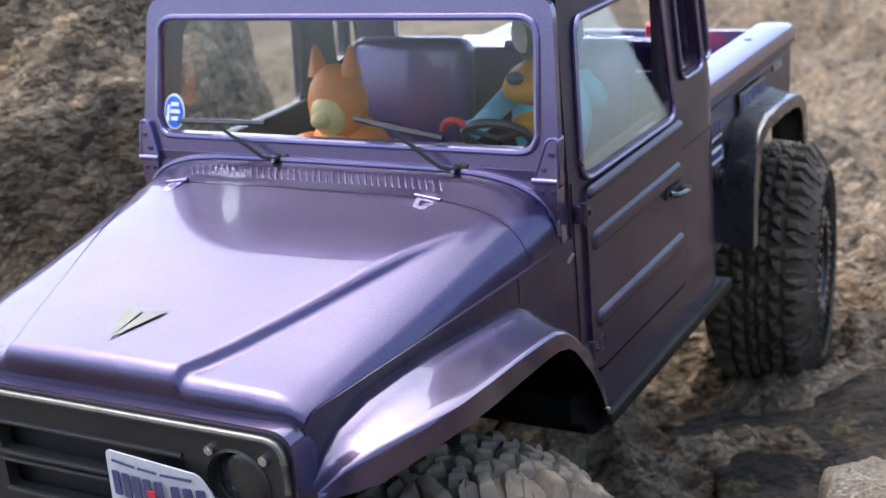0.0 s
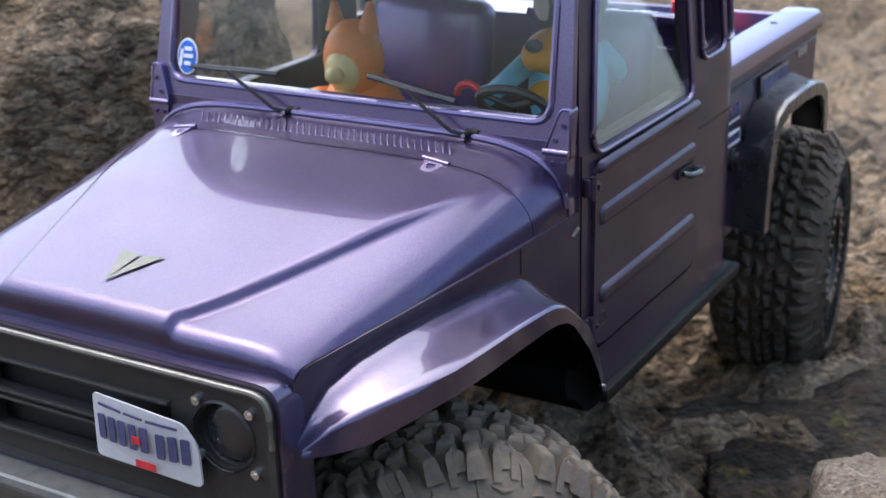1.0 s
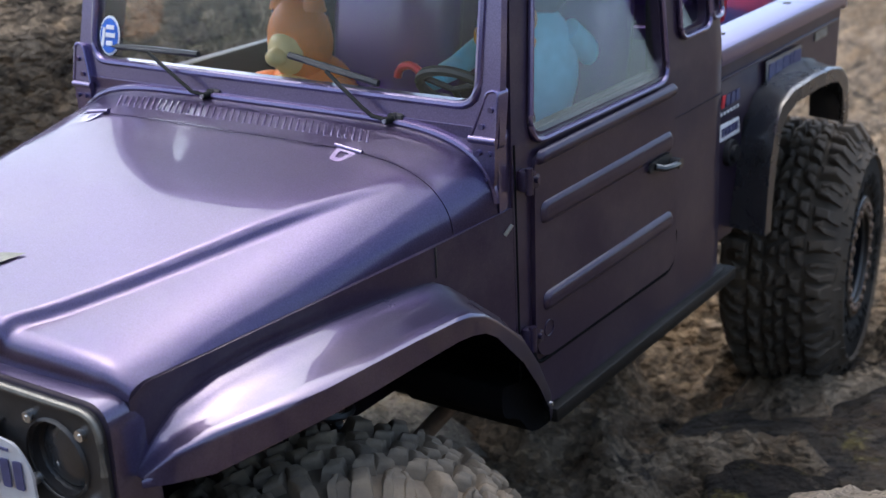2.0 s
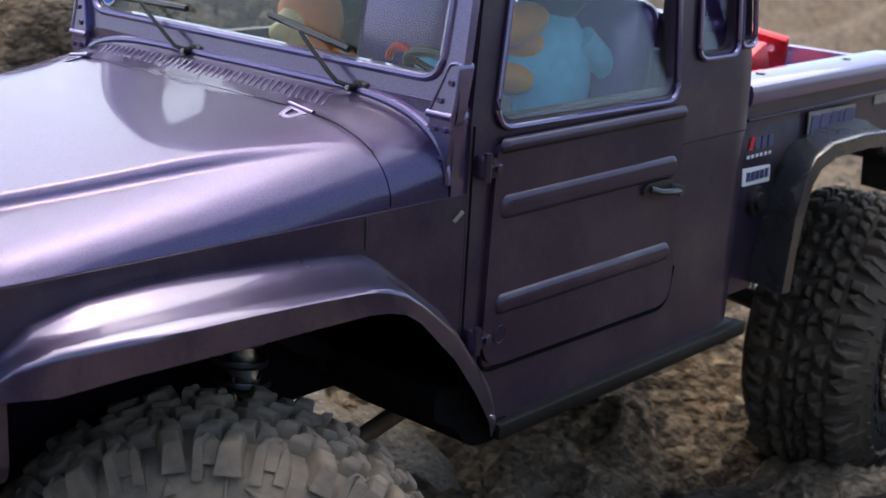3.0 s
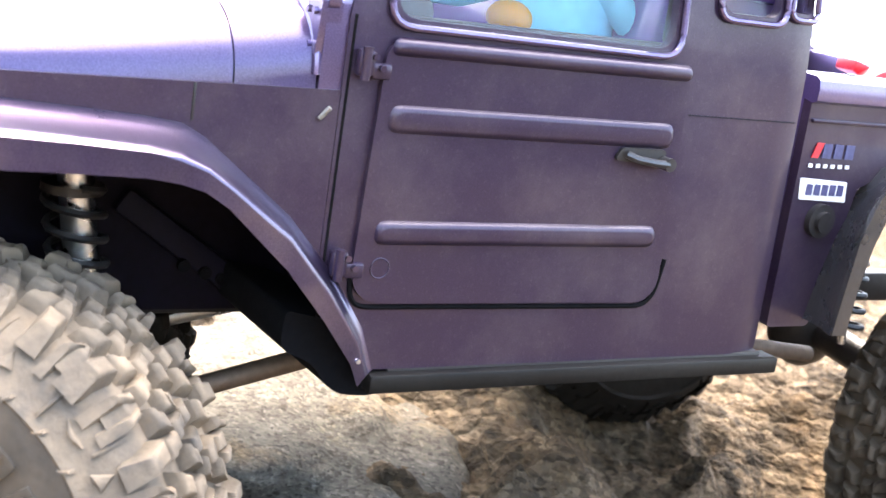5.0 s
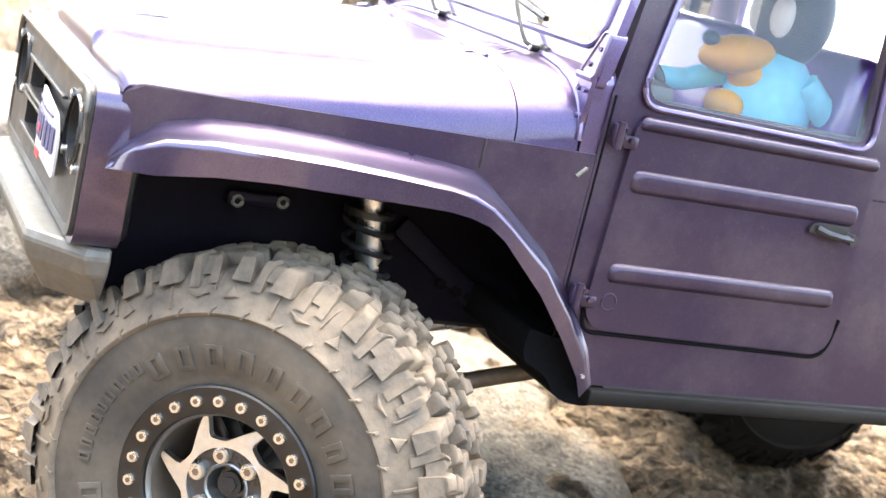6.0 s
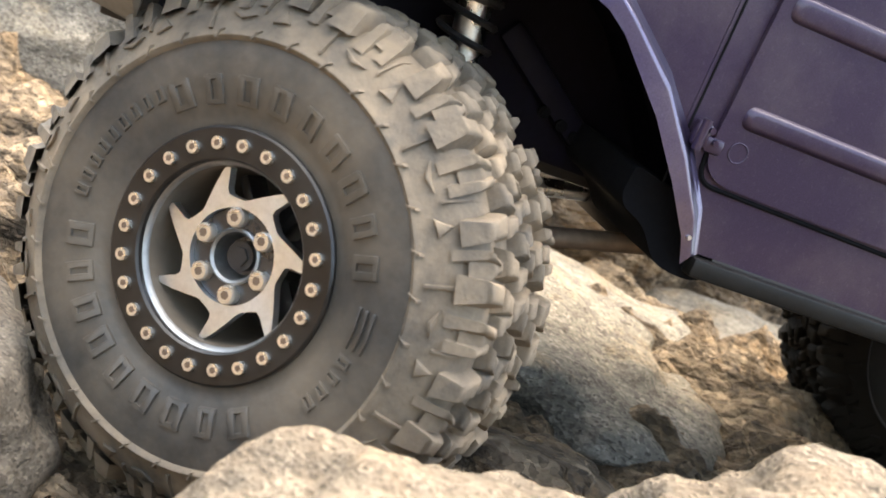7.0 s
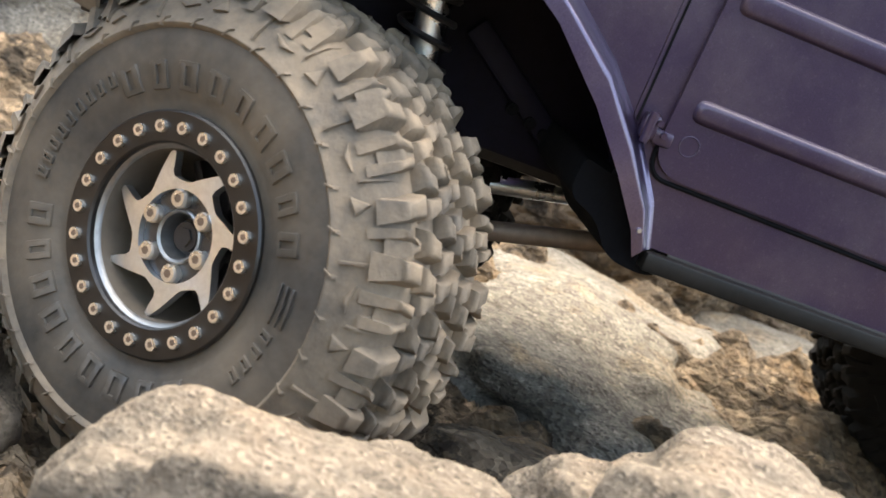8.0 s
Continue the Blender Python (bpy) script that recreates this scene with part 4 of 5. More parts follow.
# inside the cab
bm = B()
box(bm, (0, 0.13, 1.86), (1.84, 0.26, 0.12), 0.04)
box(bm, (0, 0.10, 1.60), (1.84, 0.20, 0.45), 0.04)
dash = part("dashboard", bm, BLACK, truck)
bm = B()
tube(bm, [(0.52 + 0.15 * math.cos(a), 0.33 - 0.05 * math.sin(a), 1.92 + 0.075 * math.sin(a)) for a in [k * math.pi / 14 for k in range(28)]], 0.020, 8, True)
for a in (0.5, 2.6, 4.7):
    rod(bm, (0.52, 0.33, 1.915), (0.52 + 0.14 * math.cos(a), 0.33 - 0.045 * math.sin(a), 1.92 + 0.07 * math.sin(a)), 0.013, 8)
part("steering_wheel", bm, BLACK, dash)
for x in (0.52, -0.40):
    bm = B()
    box(bm, (x, 0.80, 1.56), (0.66, 0.60, 0.20), 0.07, None, 3)
    seat = part("seat", bm, SEATPURPLE, truck, "glossy purple moulded seat")
    bm = B()
    box(bm, (x, 1.22, 1.84), (0.66 if x < 0 else 0.48, 0.17, 0.62), 0.075, pose(0, 0, 0, -9), 4)
    part("backrest", bm, SEATPURPLE, seat)
for z, d in ((2.05, 0.10), (1.90, 0.06)):
    bm = B()
    box(bm, (0.42, 1.56, z), (0.90, d, 0.06), 0.02)
    part("rear_shelf", bm, SEATPURPLE, truck)
bm = B()
box(bm, (0.02, 0.6, 1.62), (0.16, 0.7, 0.20), 0.03)
part("console", bm, BLACK, truck)
bm = B()
tube(bm, [(0.30 + 0.055 * math.cos(a), 0.36, 1.93 + 0.05 * math.sin(a)) for a in [k * math.pi / 8 for k in range(9)]], 0.016, 8)
part("red_loop", bm, RED, dash, "red plastic loop")
bm = B()
for k in range(7):
    a = k * 0.9
    box(bm, (0.36 + 0.035 * k, 1.500 - 0.004 * k, 2.09 + 0.02 * math.sin(a * 2)), (0.05, 0.008, 0.035 + 0.02 * math.cos(a)), 0.003, pose(0, 0, 0, -9, 0, 0), 1)
part("silver_decal", bm, GREYMETAL, truck, "jagged silver decal behind the seat")
for sgn in (1, -1):
    bm = B()
    box(bm, (sgn * 0.93, 1.15 if sgn > 0 else 1.20, 2.2), (0.05, 0.16 if sgn > 0 else 0.30, 0.68), 0.02)
    part("door_pillar_trim", bm, BLACK, truck)


# ---- wheels ----
def annulus(bm, r0, r1, x0, x1, n=64, mat=0):
    c = [(math.cos(2 * math.pi * k / n), math.sin(2 * math.pi * k / n)) for k in range(n)]
    bv = min(0.006, 0.3 * (x1 - x0))
    prof = [(r0, x0), (r1, x0), (r1, x1 - bv), (r1 - bv, x1), (r0 + bv, x1), (r0, x1 - bv)]
    loft(bm, [verts(bm, [(x, r * a, r * b) for a, b in c]) for r, x in prof], True, True, False, mat)


def wheel_meshes(rubber, wall, lip, bolt, barrel):
    """Meshes of one wheel about its own axle, its outer face towards +x, in design units times UNIT."""
    out = []

    def done(name, bm, mat, label="", smooth=38):
        bmesh.ops.transform(bm, matrix=Matrix.Scale(UNIT, 4), verts=bm.verts)
        out.append((name, mesh_of(name, bm, mat, smooth), label))

    n = 120
    c = [(math.cos(2 * math.pi * k / n), math.sin(2 * math.pi * k / n)) for k in range(n)]
    bm = B()                                                    # rim barrel, open through to the back
    prof = [(0.252, 0.004), (0.240, -0.004), (0.234, -0.014), (0.231, -0.10), (0.225, -0.13), (0.225, -0.50), (0.26, -0.54), (0.30, -0.55), (0.30, -0.52), (0.25, -0.48), (0.25, -0.04)]
    loft(bm, [verts(bm, [(x, r * a, r * b) for a, b in c]) for r, x in prof], True, True)
    for f in bm.faces:
        f.material_index = 1 if f.calc_center_median().x < -0.055 else 0
    done("wheel", bm, [lip, barrel], "off-road wheel with a bead ring of small bolts")
    bm = B()                                                    # tyre carcass
    half = [(0.315, -0.010), (0.335, 0.004), (0.350, 0.002), (0.372, 0.010), (0.40, 0.022), (0.44, 0.031), (0.48, 0.035), (0.53, 0.033), (0.550, 0.030), (0.556, 0.041), (0.563, 0.045), (0.570, 0.041), (0.578, 0.026),
            (0.61, 0.010), (0.64, -0.010), (0.662, -0.033), (0.679, -0.060), (0.689, -0.10)]
    mid = [(0.693, -0.16), (0.695, -0.28), (0.693, -0.40)]
    prof = half + mid + [(r, -0.56 - x) for r, x in half[::-1]]
    loft(bm, [verts(bm, [(x, r * a, r * b) for a, b in c]) for r, x in prof], True)
    for f in bm.faces:
        rr = sum(v.co.yz.length for v in f.verts) / len(f.verts)
        f.material_index = 1 if rr < 0.552 else 0
    rnd = random.Random(5)
    wall_x = [(r, x) for r, x in half if r >= 0.578 or 0.35 <= r <= 0.545]

    def pad(a, outline, h, side, inset=0.78, sink=0.012, mat=0):
        """A raised shape on the sidewall: outline in tangent and radius, standing h proud; a: clockwise from the top."""
        m = Matrix.Rotation(-a, 4, "X")
        cu, cr = sum(p[0] for p in outline) / len(outline), sum(p[1] for p in outline) / len(outline)
        rings = []
        for f, up in ((1.0, -sink), (1.0 - 0.25 * (1 - inset), 0.75 * h), (inset, h)):
            ring = []
            for u, r in outline:
                uu, rr = cu + (u - cu) * f, cr + (r - cr) * f
                x = along(wall_x, rr) + up
                ring.append(m @ Vector((x if not side else -0.56 - x, uu, rr)))
            rings.append(verts(bm, ring))
        loft(bm, rings, True, mat=mat)
        bm.faces.new(rings[-1]).material_index = mat

    def block(a, w0, w1, r0, x0, r1, x1, xin, side, skew=0.0, scoop=0.0):
        """A tread block: its outer face rises from the sidewall at r0, x0 to the crown edge at r1, x1 and its top runs in to xin."""
        m = Matrix.Rotation(-a, 4, "X")
        X = lambda x: x if not side else -0.56 - x
        sk = skew * (1 if not side else -1)

        def ring(shrink, drop, foot):
            d = 0.010 * shrink
            wa, wb = 0.90 * w0 - d * 0.6, 0.84 * w1 - d * 0.6
            ra = r0 if foot else r1 - drop
            xa = x0 if foot else x1 - d
            xb = xin + d
            rb = 0.672 if foot else r1 - drop + 0.006
            k = 1.34 if foot else 1.0
            pts = [(xa, -wa * k, ra), (xa, wa * k, ra), ((xa + xb) / 2, (wa + wb) / 2 * k + sk / 2, (ra + rb) / 2 if foot else ra + scoop), (xb, wb * k + sk, rb), (xb, -wb * k + sk, rb), ((xa + xb) / 2, -(wa + wb) / 2 * k + sk / 2, (ra + rb) / 2 if foot else ra + scoop)]
            return verts(bm, [m @ Vector((X(x), u, r)) for x, u, r in pts])
        rings = [ring(0, 0, True), ring(0, 0.016, False), ring(0.55, 0.006, False), ring(1.3, 0.001, False), ring(1.9, 0.0, False)]
        loft(bm, rings, True)
        bm.faces.new(rings[-1])

    P = 2 * math.pi / 11
    for k in range(11):
        for side in (0, 1):
            t0 = radians(12) + P * (k + 0.5 * side)
            at = lambda f: t0 + P * f + rnd.uniform(-0.012, 0.012)
            j = lambda: rnd.uniform(-0.005, 0.004)
            # thin radial rib that runs up into a squared block
            a = at(0)
            pad(a, [(-0.005, 0.580), (0.005, 0.580), (0.006, 0.668), (-0.006, 0.668)], 0.014, side, 0.6)
            block(a, 0.030, 0.034, 0.656, 0.006, 0.731 + j(), -0.040, -0.125, side, 0.012)
            # flat chevron low down, a tall forked lug above it
            a = at(0.29)
            pad(a - 0.02, [(-0.042, 0.628), (-0.004, 0.606), (0.040, 0.618), (0.002, 0.619)], 0.013, side, 0.55)
            block(a - 0.045, 0.014, 0.020, 0.638, 0.000, 0.731 + j(), -0.050, -0.120, side, 0.018)
            block(a + 0.050, 0.013, 0.018, 0.648, -0.006, 0.729 + j(), -0.056, -0.115, side, -0.012)
            block(a + 0.005, 0.030, 0.026, 0.672, -0.030, 0.722 + j(), -0.070, -0.135, side)
            # standing sliver, then a small triangle with a broad block above it
            pad(at(0.44), [(-0.004, 0.625), (0.004, 0.625), (0.009, 0.690), (-0.003, 0.690)], 0.014, side, 0.6)
            a = at(0.60)
            pad(a - 0.01, [(-0.024, 0.606), (0.026, 0.614), (0.000, 0.648)], 0.012, side, 0.70)
            block(a + 0.02, 0.026, 0.036, 0.662, -0.008, 0.733 + j(), -0.048, -0.130, side, -0.016)
            # hooked lug before the next rib
            a = at(0.80)
            block(a - 0.01, 0.012, 0.014, 0.640, 0.002, 0.728 + j(), -0.052, -0.105, side, 0.022)
            block(a + 0.045, 0.024, 0.018, 0.674, -0.026, 0.727 + j(), -0.064, -0.120, side, -0.010)
            # crown: two rows of knobs, the inner one staggered
            for f, w, xo, xi, sk in ((0.06, 0.036, -0.150, -0.205, 0.018), (0.25, 0.028, -0.160, -0.215, -0.020), (0.43, 0.034, -0.146, -0.200, 0.024), (0.62, 0.030, -0.158, -0.212, -0.012), (0.83, 0.036, -0.148, -0.206, 0.020),
                                     (0.14, 0.030, -0.228, -0.276, -0.018), (0.36, 0.034, -0.232, -0.272, 0.016), (0.55, 0.028, -0.226, -0.270, -0.022), (0.73, 0.034, -0.234, -0.276, 0.020), (0.95, 0.030, -0.228, -0.274, -0.014)):
                block(at(f), w, 0.9 * w, 0.672, xo + 0.008, 0.734 + j(), xo, xi, side, sk)
    for k in range(33):                                                        # slanting nicks across the sidewall ring
        m = Matrix.Rotation(-2 * math.pi * (k + 0.4) / 33, 4, "X")
        a = verts(bm, [m @ Vector(p) for p in ((0.034, -0.012, 0.552), (0.034, -0.003, 0.552), (0.026, 0.013, 0.582), (0.026, 0.004, 0.582))])
        b = verts(bm, [m @ Vector(p) for p in ((0.049, -0.010, 0.555), (0.049, -0.005, 0.555), (0.046, 0.010, 0.577), (0.046, 0.005, 0.577))])
        loft(bm, [a, b], True)
        bm.faces.new(b)
    done("tyre", bm, [rubber, wall], "dusty black rubber tyre with chunky tread blocks", 52)
    bm = B()                                                    # raised plain shapes where the sidewall carries lettering
    for start, count, step, h, wd in ((0.0, 9, 0.234, 0.076, 0.032), (3.22, 9, 0.234, 0.076, 0.032), (5.36, 9, 0.098, 0.040, 0.014), (2.42, 4, 0.105, 0.040, 0.014)):
        for i in range(count):
            a, r, w = start + i * step, 0.388 + 0.04 * (h < 0.05), wd * (1 - 0.15 * (i % 3 == 1))
            for u in (-w, 0.28 * w):
                pad(a, rounded([(u, r), (u + 0.72 * w, r), (u + 0.72 * w, r + h), (u, r + h)], 0.2 * w, 2), 0.0085, 0, 0.82)
            for v in (r, r + 0.82 * h):
                pad(a, rounded([(-w, v), (w, v), (w, v + 0.18 * h), (-w, v + 0.18 * h)], 0.12 * w, 2), 0.0078, 0, 0.9)
    for i in range(3):
        r = 0.425 + 0.022 * i
        pad(2.22, [(-0.055, r), (0.0, r + 0.004), (0.055, r), (0.055, r + 0.009), (0.0, r + 0.013), (-0.055, r + 0.009)], 0.008, 0, 0.9)
    done("raised_lettering", bm, wall, "", 30)
    bm = B()
    annulus(bm, 0.246, 0.335, -0.03, 0.022)
    done("bead_ring", bm, RINGBLACK, "matt black bead ring")
    bm = B()                                                    # seven-armed swept spoke disc
    star, A = [], 7
    for k in range(A):
        t = 27.4 - 360 * k / A
        for dt, r in ((-2.0, 0.2315), (0.5, 0.2325), (2.2, 0.229), (1.0, 0.200), (-0.5, 0.178), (0.5, 0.163), (5, 0.156), (12, 0.151), (18, 0.149), (23, 0.154), (32, 0.172), (41, 0.199), (47, 0.222)):
            star.append((r * math.cos(radians(t - dt)), r * math.sin(radians(t - dt))))
    plate(bm, star, [[(0.128 * math.cos(k * math.pi / 24), 0.128 * math.sin(k * math.pi / 24)) for k in range(48)]], -0.075, -0.045, lambda u, v, w: (w, u, v))
    bmesh.ops.remove_doubles(bm, verts=bm.verts, dist=1e-5)
    done("spoke_disc", bm, ALLOY, "bright machined seven-arm spoke disc")
    bm = B()                                                    # dark centre with a cup, struts and the knuckle behind
    annulus(bm, 0.070, 0.132, -0.12, -0.066, 48)
    rod(bm, (-0.34, 0, 0), (-0.115, 0, 0), 0.075, 24)
    rod(bm, (-0.50, 0, 0), (-0.30, 0, 0), 0.052, 20)
    box(bm, (-0.42, 0.0, 0.0), (0.07, 0.09, 0.30), 0.02)
    done("hub", bm, GLOSSBLACK)
    bm = B()
    prof = [(0.074, -0.10), (0.076, -0.060), (0.071, -0.056), (0.064, -0.062), (0.058, -0.105), (0.050, -0.116)]
    loft(bm, [verts(bm, [(x, r * a, r * b) for a, b in c[::3]]) for r, x in prof], True)
    done("hub_cap", bm, LIPALLOY, "bright machined cup")
    bm = B()
    rod(bm, (-0.125, 0, 0), (-0.088, 0, 0), 0.040, 20)
    rod(bm, (-0.09, 0, 0), (-0.080, 0, 0), 0.027, 6)
    done("axle_nut", bm, BLACK)
    bm = B()
    rod(bm, (0.018, 0, 0), (0.034, 0, 0), 0.0185, 14, 0.0170)
    rod(bm, (0.030, 0, 0), (0.0347, 0, 0), 0.0090, 6, mat=1)
    done("ring_bolt", bm, [bolt, BROWN])
    bm = B()
    rod(bm, (-0.07, 0, 0), (-0.042, 0, 0), 0.0265, 16)
    rod(bm, (-0.044, 0, 0), (-0.036, 0, 0), 0.0265, 16, 0.0225)
    rod(bm, (-0.045, 0, 0), (-0.0355, 0, 0), 0.0125, 6, mat=1)
    done("lug_nut", bm, [BOLT, BROWN])
    bm = B()
    box(bm, (-0.24, 0.14, 0), (0.10, 0.17, 0.030), 0.008)
    done("hub_strut", bm, GLOSSBLACK)
    return out


# Rear and far wheels: shade is darkened into rubber, lips, bolts and barrels.
FRONT_WHEEL, REAR_WHEEL, FAR_WHEEL = wheel_meshes(RUBBER, SIDEWALL, LIPALLOY, BOLT, BARREL), wheel_meshes(SHADYEARTHRUBBER, SHADERUBBER, SATIN, BROWN, MATT), wheel_meshes(SHADERUBBER, SHADERUBBER, SATIN, BROWN, MATT)
BASE = Vector(truck["base"])


def add_wheel(x, y, z, az, el, spin, sgn):
    """A wheel whose outer face centre stands at x, y, z and looks az degrees off the truck's side."""
    def put(i, parent, m):
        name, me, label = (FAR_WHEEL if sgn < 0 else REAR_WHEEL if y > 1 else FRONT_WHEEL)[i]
        ob = new(name, me)
        ob.parent = parent
        ob.matrix_local = m
        return tagged(ob, label)
    m = Matrix.Translation((Vector((x, y, z)) - BASE) * UNIT) @ Matrix.Rotation(radians(az if sgn > 0 else 180 + az), 4, "Z") @ Matrix.Rotation(radians(-el), 4, "Y") @ Matrix.Rotation(radians(spin), 4, "X")
    w = put(0, truck, m)
    for i in range(1, 7):
        put(i, w, Matrix())
    for k in range(24):
        a = 2 * math.pi * k / 24
        put(8, w, Matrix.Translation((0, 0.29 * UNIT * math.cos(a), 0.29 * UNIT * math.sin(a))))
    for k in range(6):
        a = 2 * math.pi * k / 6 + radians(8)
        put(9, w, Matrix.Translation((0, 0.102 * UNIT * math.cos(a), 0.102 * UNIT * math.sin(a))))
        put(10, w, Matrix.Rotation(2 * math.pi * (k + 0.5) / 6, 4, "X"))
    put(7, w, Matrix())
    return w


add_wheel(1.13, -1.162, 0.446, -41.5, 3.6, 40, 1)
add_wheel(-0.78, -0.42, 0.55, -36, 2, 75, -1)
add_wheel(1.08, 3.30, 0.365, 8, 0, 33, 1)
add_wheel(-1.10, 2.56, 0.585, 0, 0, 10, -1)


# ---- riders and load ----
def blob(bm, c, r, mat=0, turn=None, seg=20):
    out = bmesh.ops.create_uvsphere(bm, u_segments=seg, v_segments=seg // 2 + 2, radius=1, matrix=Matrix.Translation(c) @ (turn or Matrix()) @ Matrix.Diagonal((*r, 1)))
    for f in {f for v in out["verts"] for f in v.link_faces}:
        f.material_index = mat


bm = B()
blob(bm, (-0.43, 0.66, 1.74), (0.20, 0.16, 0.17))
blob(bm, (-0.43, 0.60, 1.97), (0.145, 0.125, 0.185))
blob(bm, (-0.43, 0.53, 1.94), (0.095, 0.085, 0.10), 1)
blob(bm, (-0.43, 0.45, 1.93), (0.045, 0.055, 0.04), 1)
blob(bm, (-0.43, 0.50, 1.76), (0.16, 0.10, 0.085), 1)
for s in (-1, 1):
    rod(bm, (-0.43 + 0.085 * s, 0.60, 2.10), (-0.43 + 0.098 * s, 0.61, 2.235), 0.054, 12, 0.012)
    blob(bm, (-0.43 + 0.19 * s, 0.56, 1.76), (0.07, 0.15, 0.07))
solo("toy_figure", bm, [ORANGE, CREAM], (-0.43, 0.66, 1.63), "plain orange vinyl toy figure sitting on the seat", "toy figure", "toy figures in the cab")
bm = B()
blob(bm, (0.45, 1.00, 1.84), (0.18, 0.19, 0.28))
blob(bm, (0.45, 1.02, 2.24), (0.16, 0.15, 0.21), 2)
for s in (-1, 1):
    blob(bm, (0.45 + 0.07 * s, 0.91, 2.23), (0.055, 0.045, 0.085), 3)
blob(bm, (0.45, 0.80, 2.05), (0.105, 0.17, 0.075), 1, pose(0, 0, 0, 12))
blob(bm, (0.45, 0.66, 2.09), (0.04, 0.035, 0.03), 2)
blob(bm, (0.45, 0.90, 1.97), (0.10, 0.10, 0.07), 1)
blob(bm, (0.45, 0.93, 1.80), (0.10, 0.09, 0.07), 1)
for s in (-1, 1):
    rod(bm, (0.45 + 0.10 * s, 1.04, 2.38), (0.45 + 0.11 * s, 1.05, 2.48), 0.055, 12, 0.015, 2)
rod(bm, (0.34, 0.95, 2.00), (0.28, 0.70, 1.90), 0.055, 12, 0.045)
rod(bm, (0.28, 0.70, 1.90), (0.31, 0.52, 1.90), 0.045, 12, 0.038)
blob(bm, (0.31, 0.50, 1.90), (0.05, 0.06, 0.045))
blob(bm, (0.45, 0.80, 1.85), (0.10, 0.07, 0.06), 1)
rod(bm, (0.58, 1.05, 2.0), (0.63, 1.20, 1.86), 0.055, 12)
blob(bm, (0.62, 1.24, 1.92), (0.05, 0.055, 0.085))
solo("toy_figure", bm, [TEAL, YELLOW, NAVY, WHITE], (0.45, 1.05, 1.63), "plain light-blue vinyl toy figure at the wheel", "toy figure", "toy figures in the cab")

# red winch anchor lying in the bed
anchor = thing("winch_anchor", 0.35, 2.75, 1.535, "red folded metal winch anchor on the load bed", "winch anchor")
bm = B()
box(bm, (0.30, 2.95, 1.78), (0.26, 0.05, 0.22), 0.012, pose(0, 0, 0, 28, 10, 12))
part("blade", bm, RED, anchor)
bm = B()
box(bm, (0.32, 2.70, 1.76), (0.10, 0.42, 0.05), 0.012, pose(0, 0, 0, -14, 0, 6))
part("arm", bm, RED, anchor)
bm = B()
box(bm, (0.42, 2.62, 1.70), (0.09, 0.28, 0.22), 0.012, pose(0, 0, 0, 24, 0, 0))
part("arm", bm, RED, anchor)
for k in range(3):
    bm = B()
    rod(bm, (0.22 + 0.08 * k, 2.915, 1.80), (0.22 + 0.08 * k, 2.90, 1.80), 0.018, 10)
    part("bolt", bm, STEEL, anchor)
crate = thing("storage_box", -0.3, 2.1, 1.535, "blue plastic storage box behind the cab", "box")
bm = B()
box(bm, (-0.15, 2.10, 1.72), (1.0, 0.34, 0.36), 0.03)
part("tub", bm, BLUEBOX, crate)
bm = B()
box(bm, (-0.15, 2.10, 1.92), (1.04, 0.38, 0.05), 0.02)
part("lid", bm, WHITE, crate, "white lid")


# ---- rock ----
def lattice(ix, iy, seed):
    h = (ix.astype(np.int64) * 374761393 + iy.astype(np.int64) * 668265263 + seed * 1442695041) & 0xFFFFFFFF
    h = ((h ^ (h >> 13)) * 1274126177) & 0xFFFFFFFF
    return ((h ^ (h >> 16)) & 0xFFFF) / 65535.0


def value_noise(x, y, seed):
    ix, iy = np.floor(x), np.floor(y)
    fx, fy = x - ix, y - iy
    fx, fy = fx ** 3 * (fx * (fx * 6 - 15) + 10), fy ** 3 * (fy * (fy * 6 - 15) + 10)
    a, b = lattice(ix, iy, seed), lattice(ix + 1, iy, seed)
    c, d = lattice(ix, iy + 1, seed), lattice(ix + 1, iy + 1, seed)
    return a + (b - a) * fx + (c - a) * fy + (a - b - c + d) * fx * fy - 0.5


def fbm(x, y, seed, octaves, ridged=False, gain=0.5):
    out, amp, f = 0, 1.0, 1.0
    for o in range(octaves):
        v = value_noise(x * f * 0.8 + y * f * 0.6 + 17 * o, y * f * 0.8 - x * f * 0.6 + 5 * o, seed + o)
        out = out + amp * (0.5 - 2 * np.abs(v) if ridged else v)
        amp, f = amp * gain, f * 2.03
    return out


SLOPE_X, SLOPE_Y = -math.tan(radians(5.5)), math.tan(radians(8))
Z0 = W(0, 0, -0.30).z


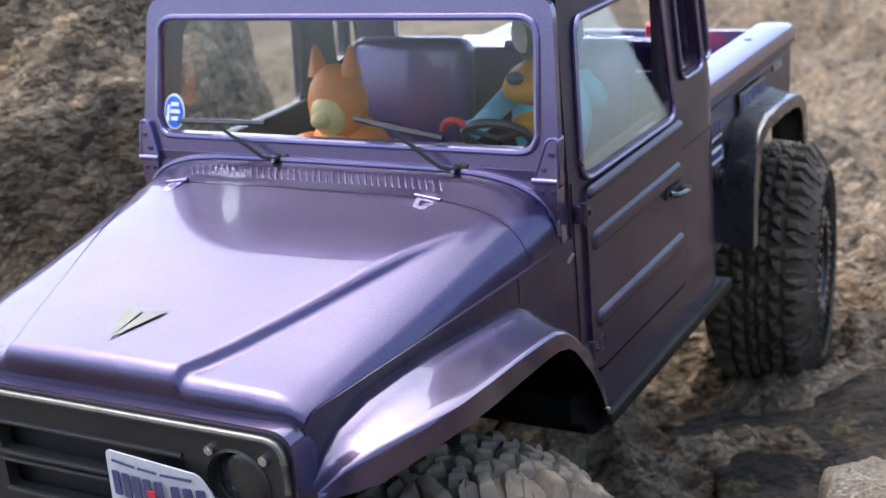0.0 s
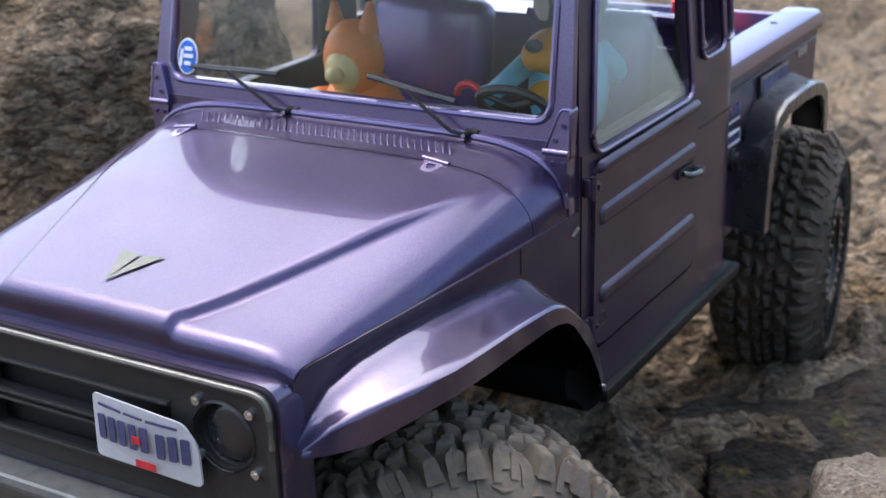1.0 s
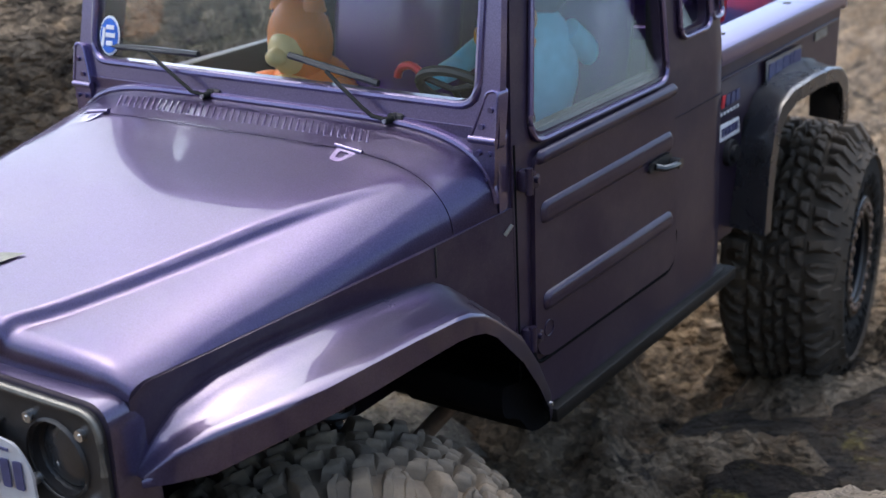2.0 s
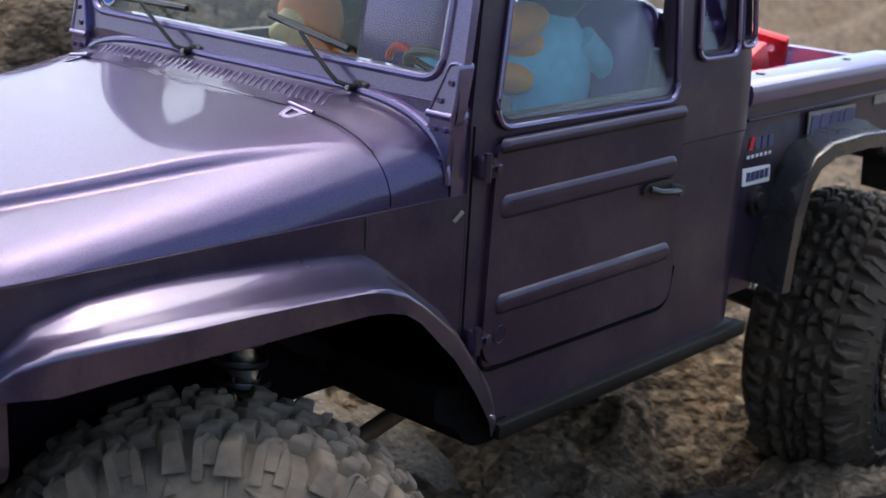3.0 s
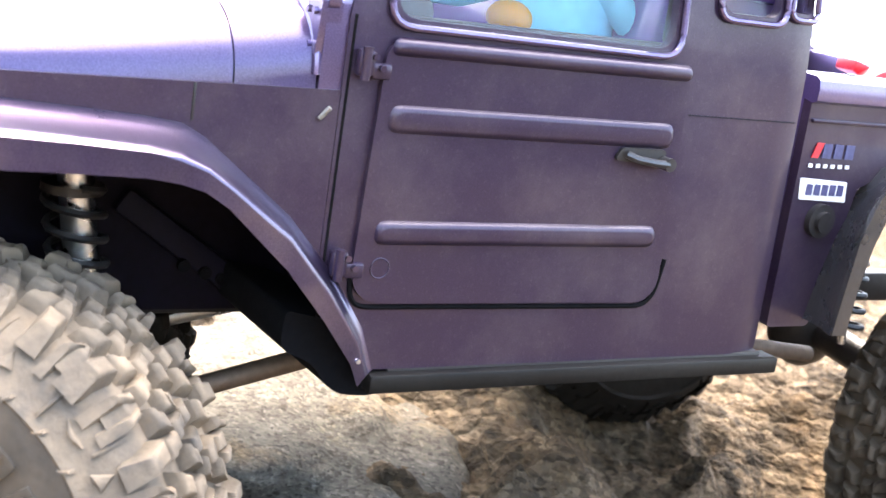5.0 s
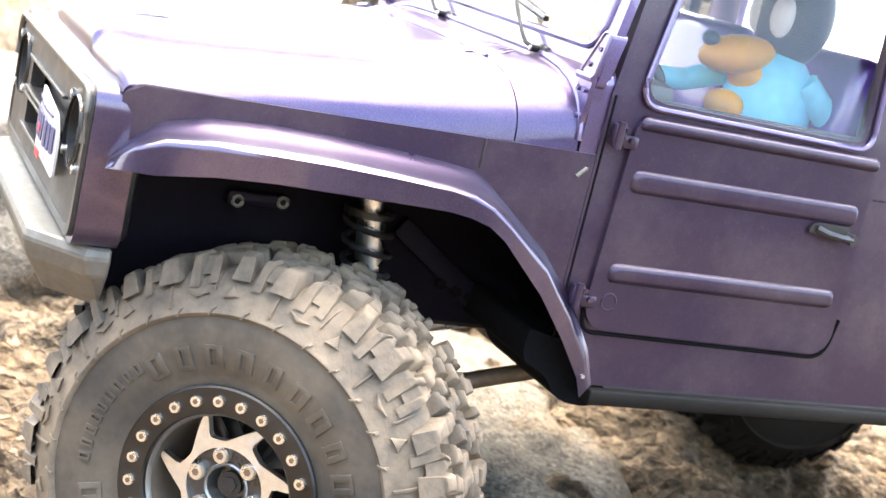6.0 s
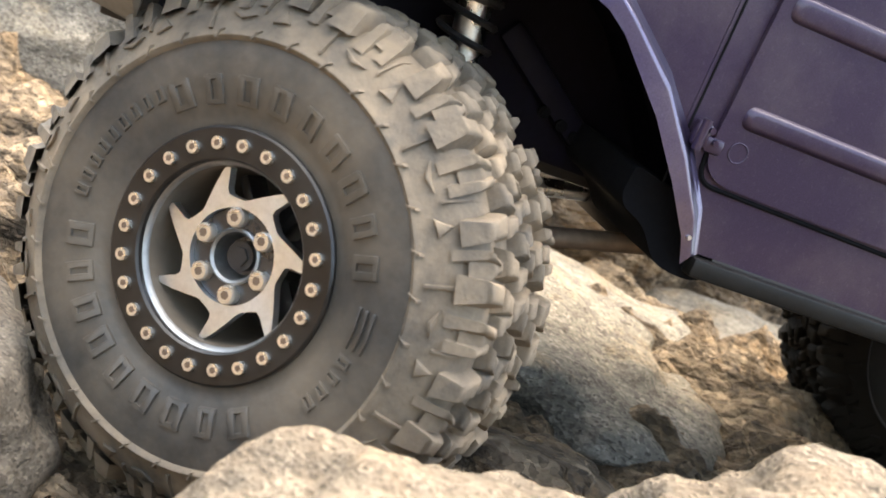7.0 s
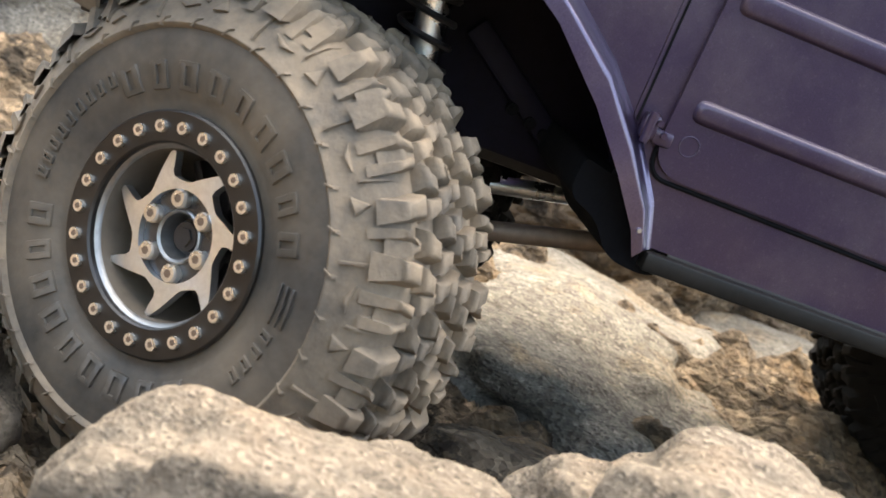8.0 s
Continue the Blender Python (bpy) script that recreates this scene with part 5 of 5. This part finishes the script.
def rough_ground(x, y):
    r = np.sqrt(x * x + y * y)
    near = np.exp(-(r / 0.75) ** 2)
    h = Z0 + (SLOPE_X * x + SLOPE_Y * y) * near
    h = h + 0.045 * fbm(x * 6, y * 6, 3, 4) + 0.026 * fbm(x * 17 + 3, y * 17, 11, 5, True) + 0.009 * fbm(x * 60, y * 60, 23, 4)
    far = 1 - np.exp(-(r / 1.5) ** 2)
    h = h + far * (0.22 * np.clip(1 - 1.1 * np.maximum(0, x), 0.1, 1) * fbm(x * 1.3, y * 1.3, 31, 4, True) + 0.05 * np.minimum(r, 12) * fbm(x * 0.3 + 7, y * 0.3, 41, 3))
    side = np.maximum(0, x - 0.55 - 0.30 * np.maximum(0, y))
    h = h - 0.5 * side / (1 + 0.12 * side)
    hill = 1.35 * np.exp(-(((x + 2.2) / 4.5) ** 2 + ((y - 11) / 4.0) ** 2)) + 0.5 * np.exp(-(((x + 9) / 4.0) ** 2 + ((y - 5) / 4.0) ** 2))
    return h + hill * (1 + 0.3 * fbm(x * 1.1, y * 1.1, 51, 4, True))


# where the four tyres bear on the rock
REST = [W(0.95, -1.03, -0.30), W(0.80, 3.28, -0.370), W(-0.84, 2.56, -0.16), W(-0.98, -0.5, -0.215)]
DIPS = [(W(0.0, 0.9, -0.12), 0.06), (W(1.9, 0.9, -0.35), 0.10), (W(0.1, -0.6, -0.35), 0.05)]


def ground_z(x, y):
    h = rough_ground(x, y)
    add, tot = 0, 1e-6
    for p, s in [(p, 0.07) for p in REST] + DIPS:
        w = np.exp(-((x - p.x) ** 2 + (y - p.y) ** 2) / (2 * s * s))
        p0 = rough_ground(np.array([p.x]), np.array([p.y]))[0]
        keep = 1.0 if s == 0.07 else 0.7
        add, tot = add + w * (p.z - p0) * keep, tot + w
    return h + add / np.maximum(1, tot)


N = 620
q = np.linspace(-1, 1, N)
axis = np.sign(q) * (0.85 * np.abs(q) + 260 * np.maximum(0, (np.abs(q) - 0.25)) ** 6 * 2.2)
gx, gy = np.meshgrid(axis, axis + 0.05, indexing="ij")
gz = ground_z(gx, gy)
co = np.stack([gx, gy, gz], -1).reshape(-1, 3)
idx = np.arange(N * N).reshape(N, N)
quads = np.stack([idx[:-1, :-1], idx[1:, :-1], idx[1:, 1:], idx[:-1, 1:]], -1).reshape(-1, 4)
me = bpy.data.meshes.new("ground")
me.vertices.add(len(co))
me.vertices.foreach_set("co", co.ravel())
me.loops.add(quads.size)
me.loops.foreach_set("vertex_index", quads.ravel())
me.polygons.add(len(quads))
me.polygons.foreach_set("loop_start", np.arange(0, quads.size, 4))
me.update(calc_edges=True)
me.polygons.foreach_set("use_smooth", [True] * len(quads))
me.materials.append(ROCK)
tagged(new("ground", me), "bare weathered granite ground with cracks and lichen", "rock ground", "", "structure")


def boulder(x, y, z, r, seed, mat, label, turn=0, flat=0.25):
    """A weathered lump of rock about design point x, y, z."""
    bm = B()
    bmesh.ops.create_icosphere(bm, subdivisions=6, radius=1)
    off = Vector((seed * 3.7, seed * 1.3, seed * 2.1))
    rot = Matrix.Rotation(radians(turn), 3, "Z")
    for v in bm.verts:
        p = v.co.copy()
        k = 1 + 0.34 * noise.noise(p * 1.3 + off) + 0.16 * noise.noise(p * 3.1 + off) + 0.045 * noise.noise(p * 7.3 + off) + 0.018 * noise.noise(p * 16 + off) + 0.009 * noise.noise(p * 34 + off)
        p = p * k
        if p.z > 1 - flat:
            p.z = 1 - flat + (p.z - 1 + flat) * 0.45
        v.co = rot @ Vector((p.x * r[0], p.y * r[1], p.z * r[2])) + Vector((x, y, z))
    return solo("boulder", bm, mat, (x, y, z), label, "rock", "boulders", "", 0)


for ob in (boulder(2.08, -0.69, 0.0, (0.36, 0.54, 0.55), 3, PALEROCK, "pale tan granite boulder beside the front tyre", 10),
           boulder(2.15, 0.20, 0.16, (0.42, 0.58, 0.64), 8, PALEROCK, "broad pale tan granite boulder below the sill", -8),
           boulder(0.50, 0.22, -0.30, (0.36, 0.36, 0.26), 12, ROCK, "brown stained rock behind the front tyre", 30),
           boulder(-1.30, 1.05, -0.38, (1.0, 1.35, 0.48), 15, GREYROCK, "pale grey rock lying under the truck", 50),
           # Brown ledge whose colour is darkened further for the truck's shade.
           boulder(1.8, 2.35, -0.53, (1.25, 1.65, 0.42), 21, SHADEROCK, "dark brown rock ledge beside the rear tyre, truck shade toned in", 20),
           boulder(-3.55, 2.0, 0.35, (1.25, 1.75, 2.35), 33, ROCK, "large dark lichen-covered granite outcrop beside the truck", 12, 0.1),
           boulder(-4.5, -1.7, -0.35, (1.5, 2.5, 1.25), 36, GREYROCK, "broad pale grey granite outcrop ahead of the truck", 8),
           boulder(-2.3, 2.5, -0.55, (1.3, 1.4, 0.55), 52, GREYROCK, "pale grey rock behind the truck", 25),
           # Next three: out of view, added to darken the flank and its reflections.
           boulder(12.8, 5.6, 0.0, (4.2, 5.2, 3.6), 61, SHADEROCK, "added unseen dark rock bank that dims the side of the truck", 25),
           boulder(6.2, 3.2, -1.28, (3.3, 4.5, 1.2), 71, SHADEROCK, "added unseen low dark ledge that dims door reflections", 15),
           boulder(8.6, 10.0, -1.7, (4.0, 5.0, 1.4), 77, SHADEROCK, "added unseen broad dark ledge that dims door reflections", 30),
           boulder(-1.3, -2.9, -0.85, (2.3, 1.3, 0.62), 44, ROCK, "brown granite slab ahead of the truck", -15),
           # Out of view, added so that the truck's front faces mirror something dark.
           boulder(3.0, -13.5, 0.3, (8.5, 4.0, 5.2), 83, SHADEROCK, "added unseen dark rock bank that dims the front of the truck", 10, 0.1),
           boulder(0.85, -2.05, -0.45, (1.0, 0.60, 0.50), 27, PALEROCK, "tan rock ahead of the front tyre", 0)):
    ob.data.polygons.foreach_set("use_smooth", [True] * len(ob.data.polygons))
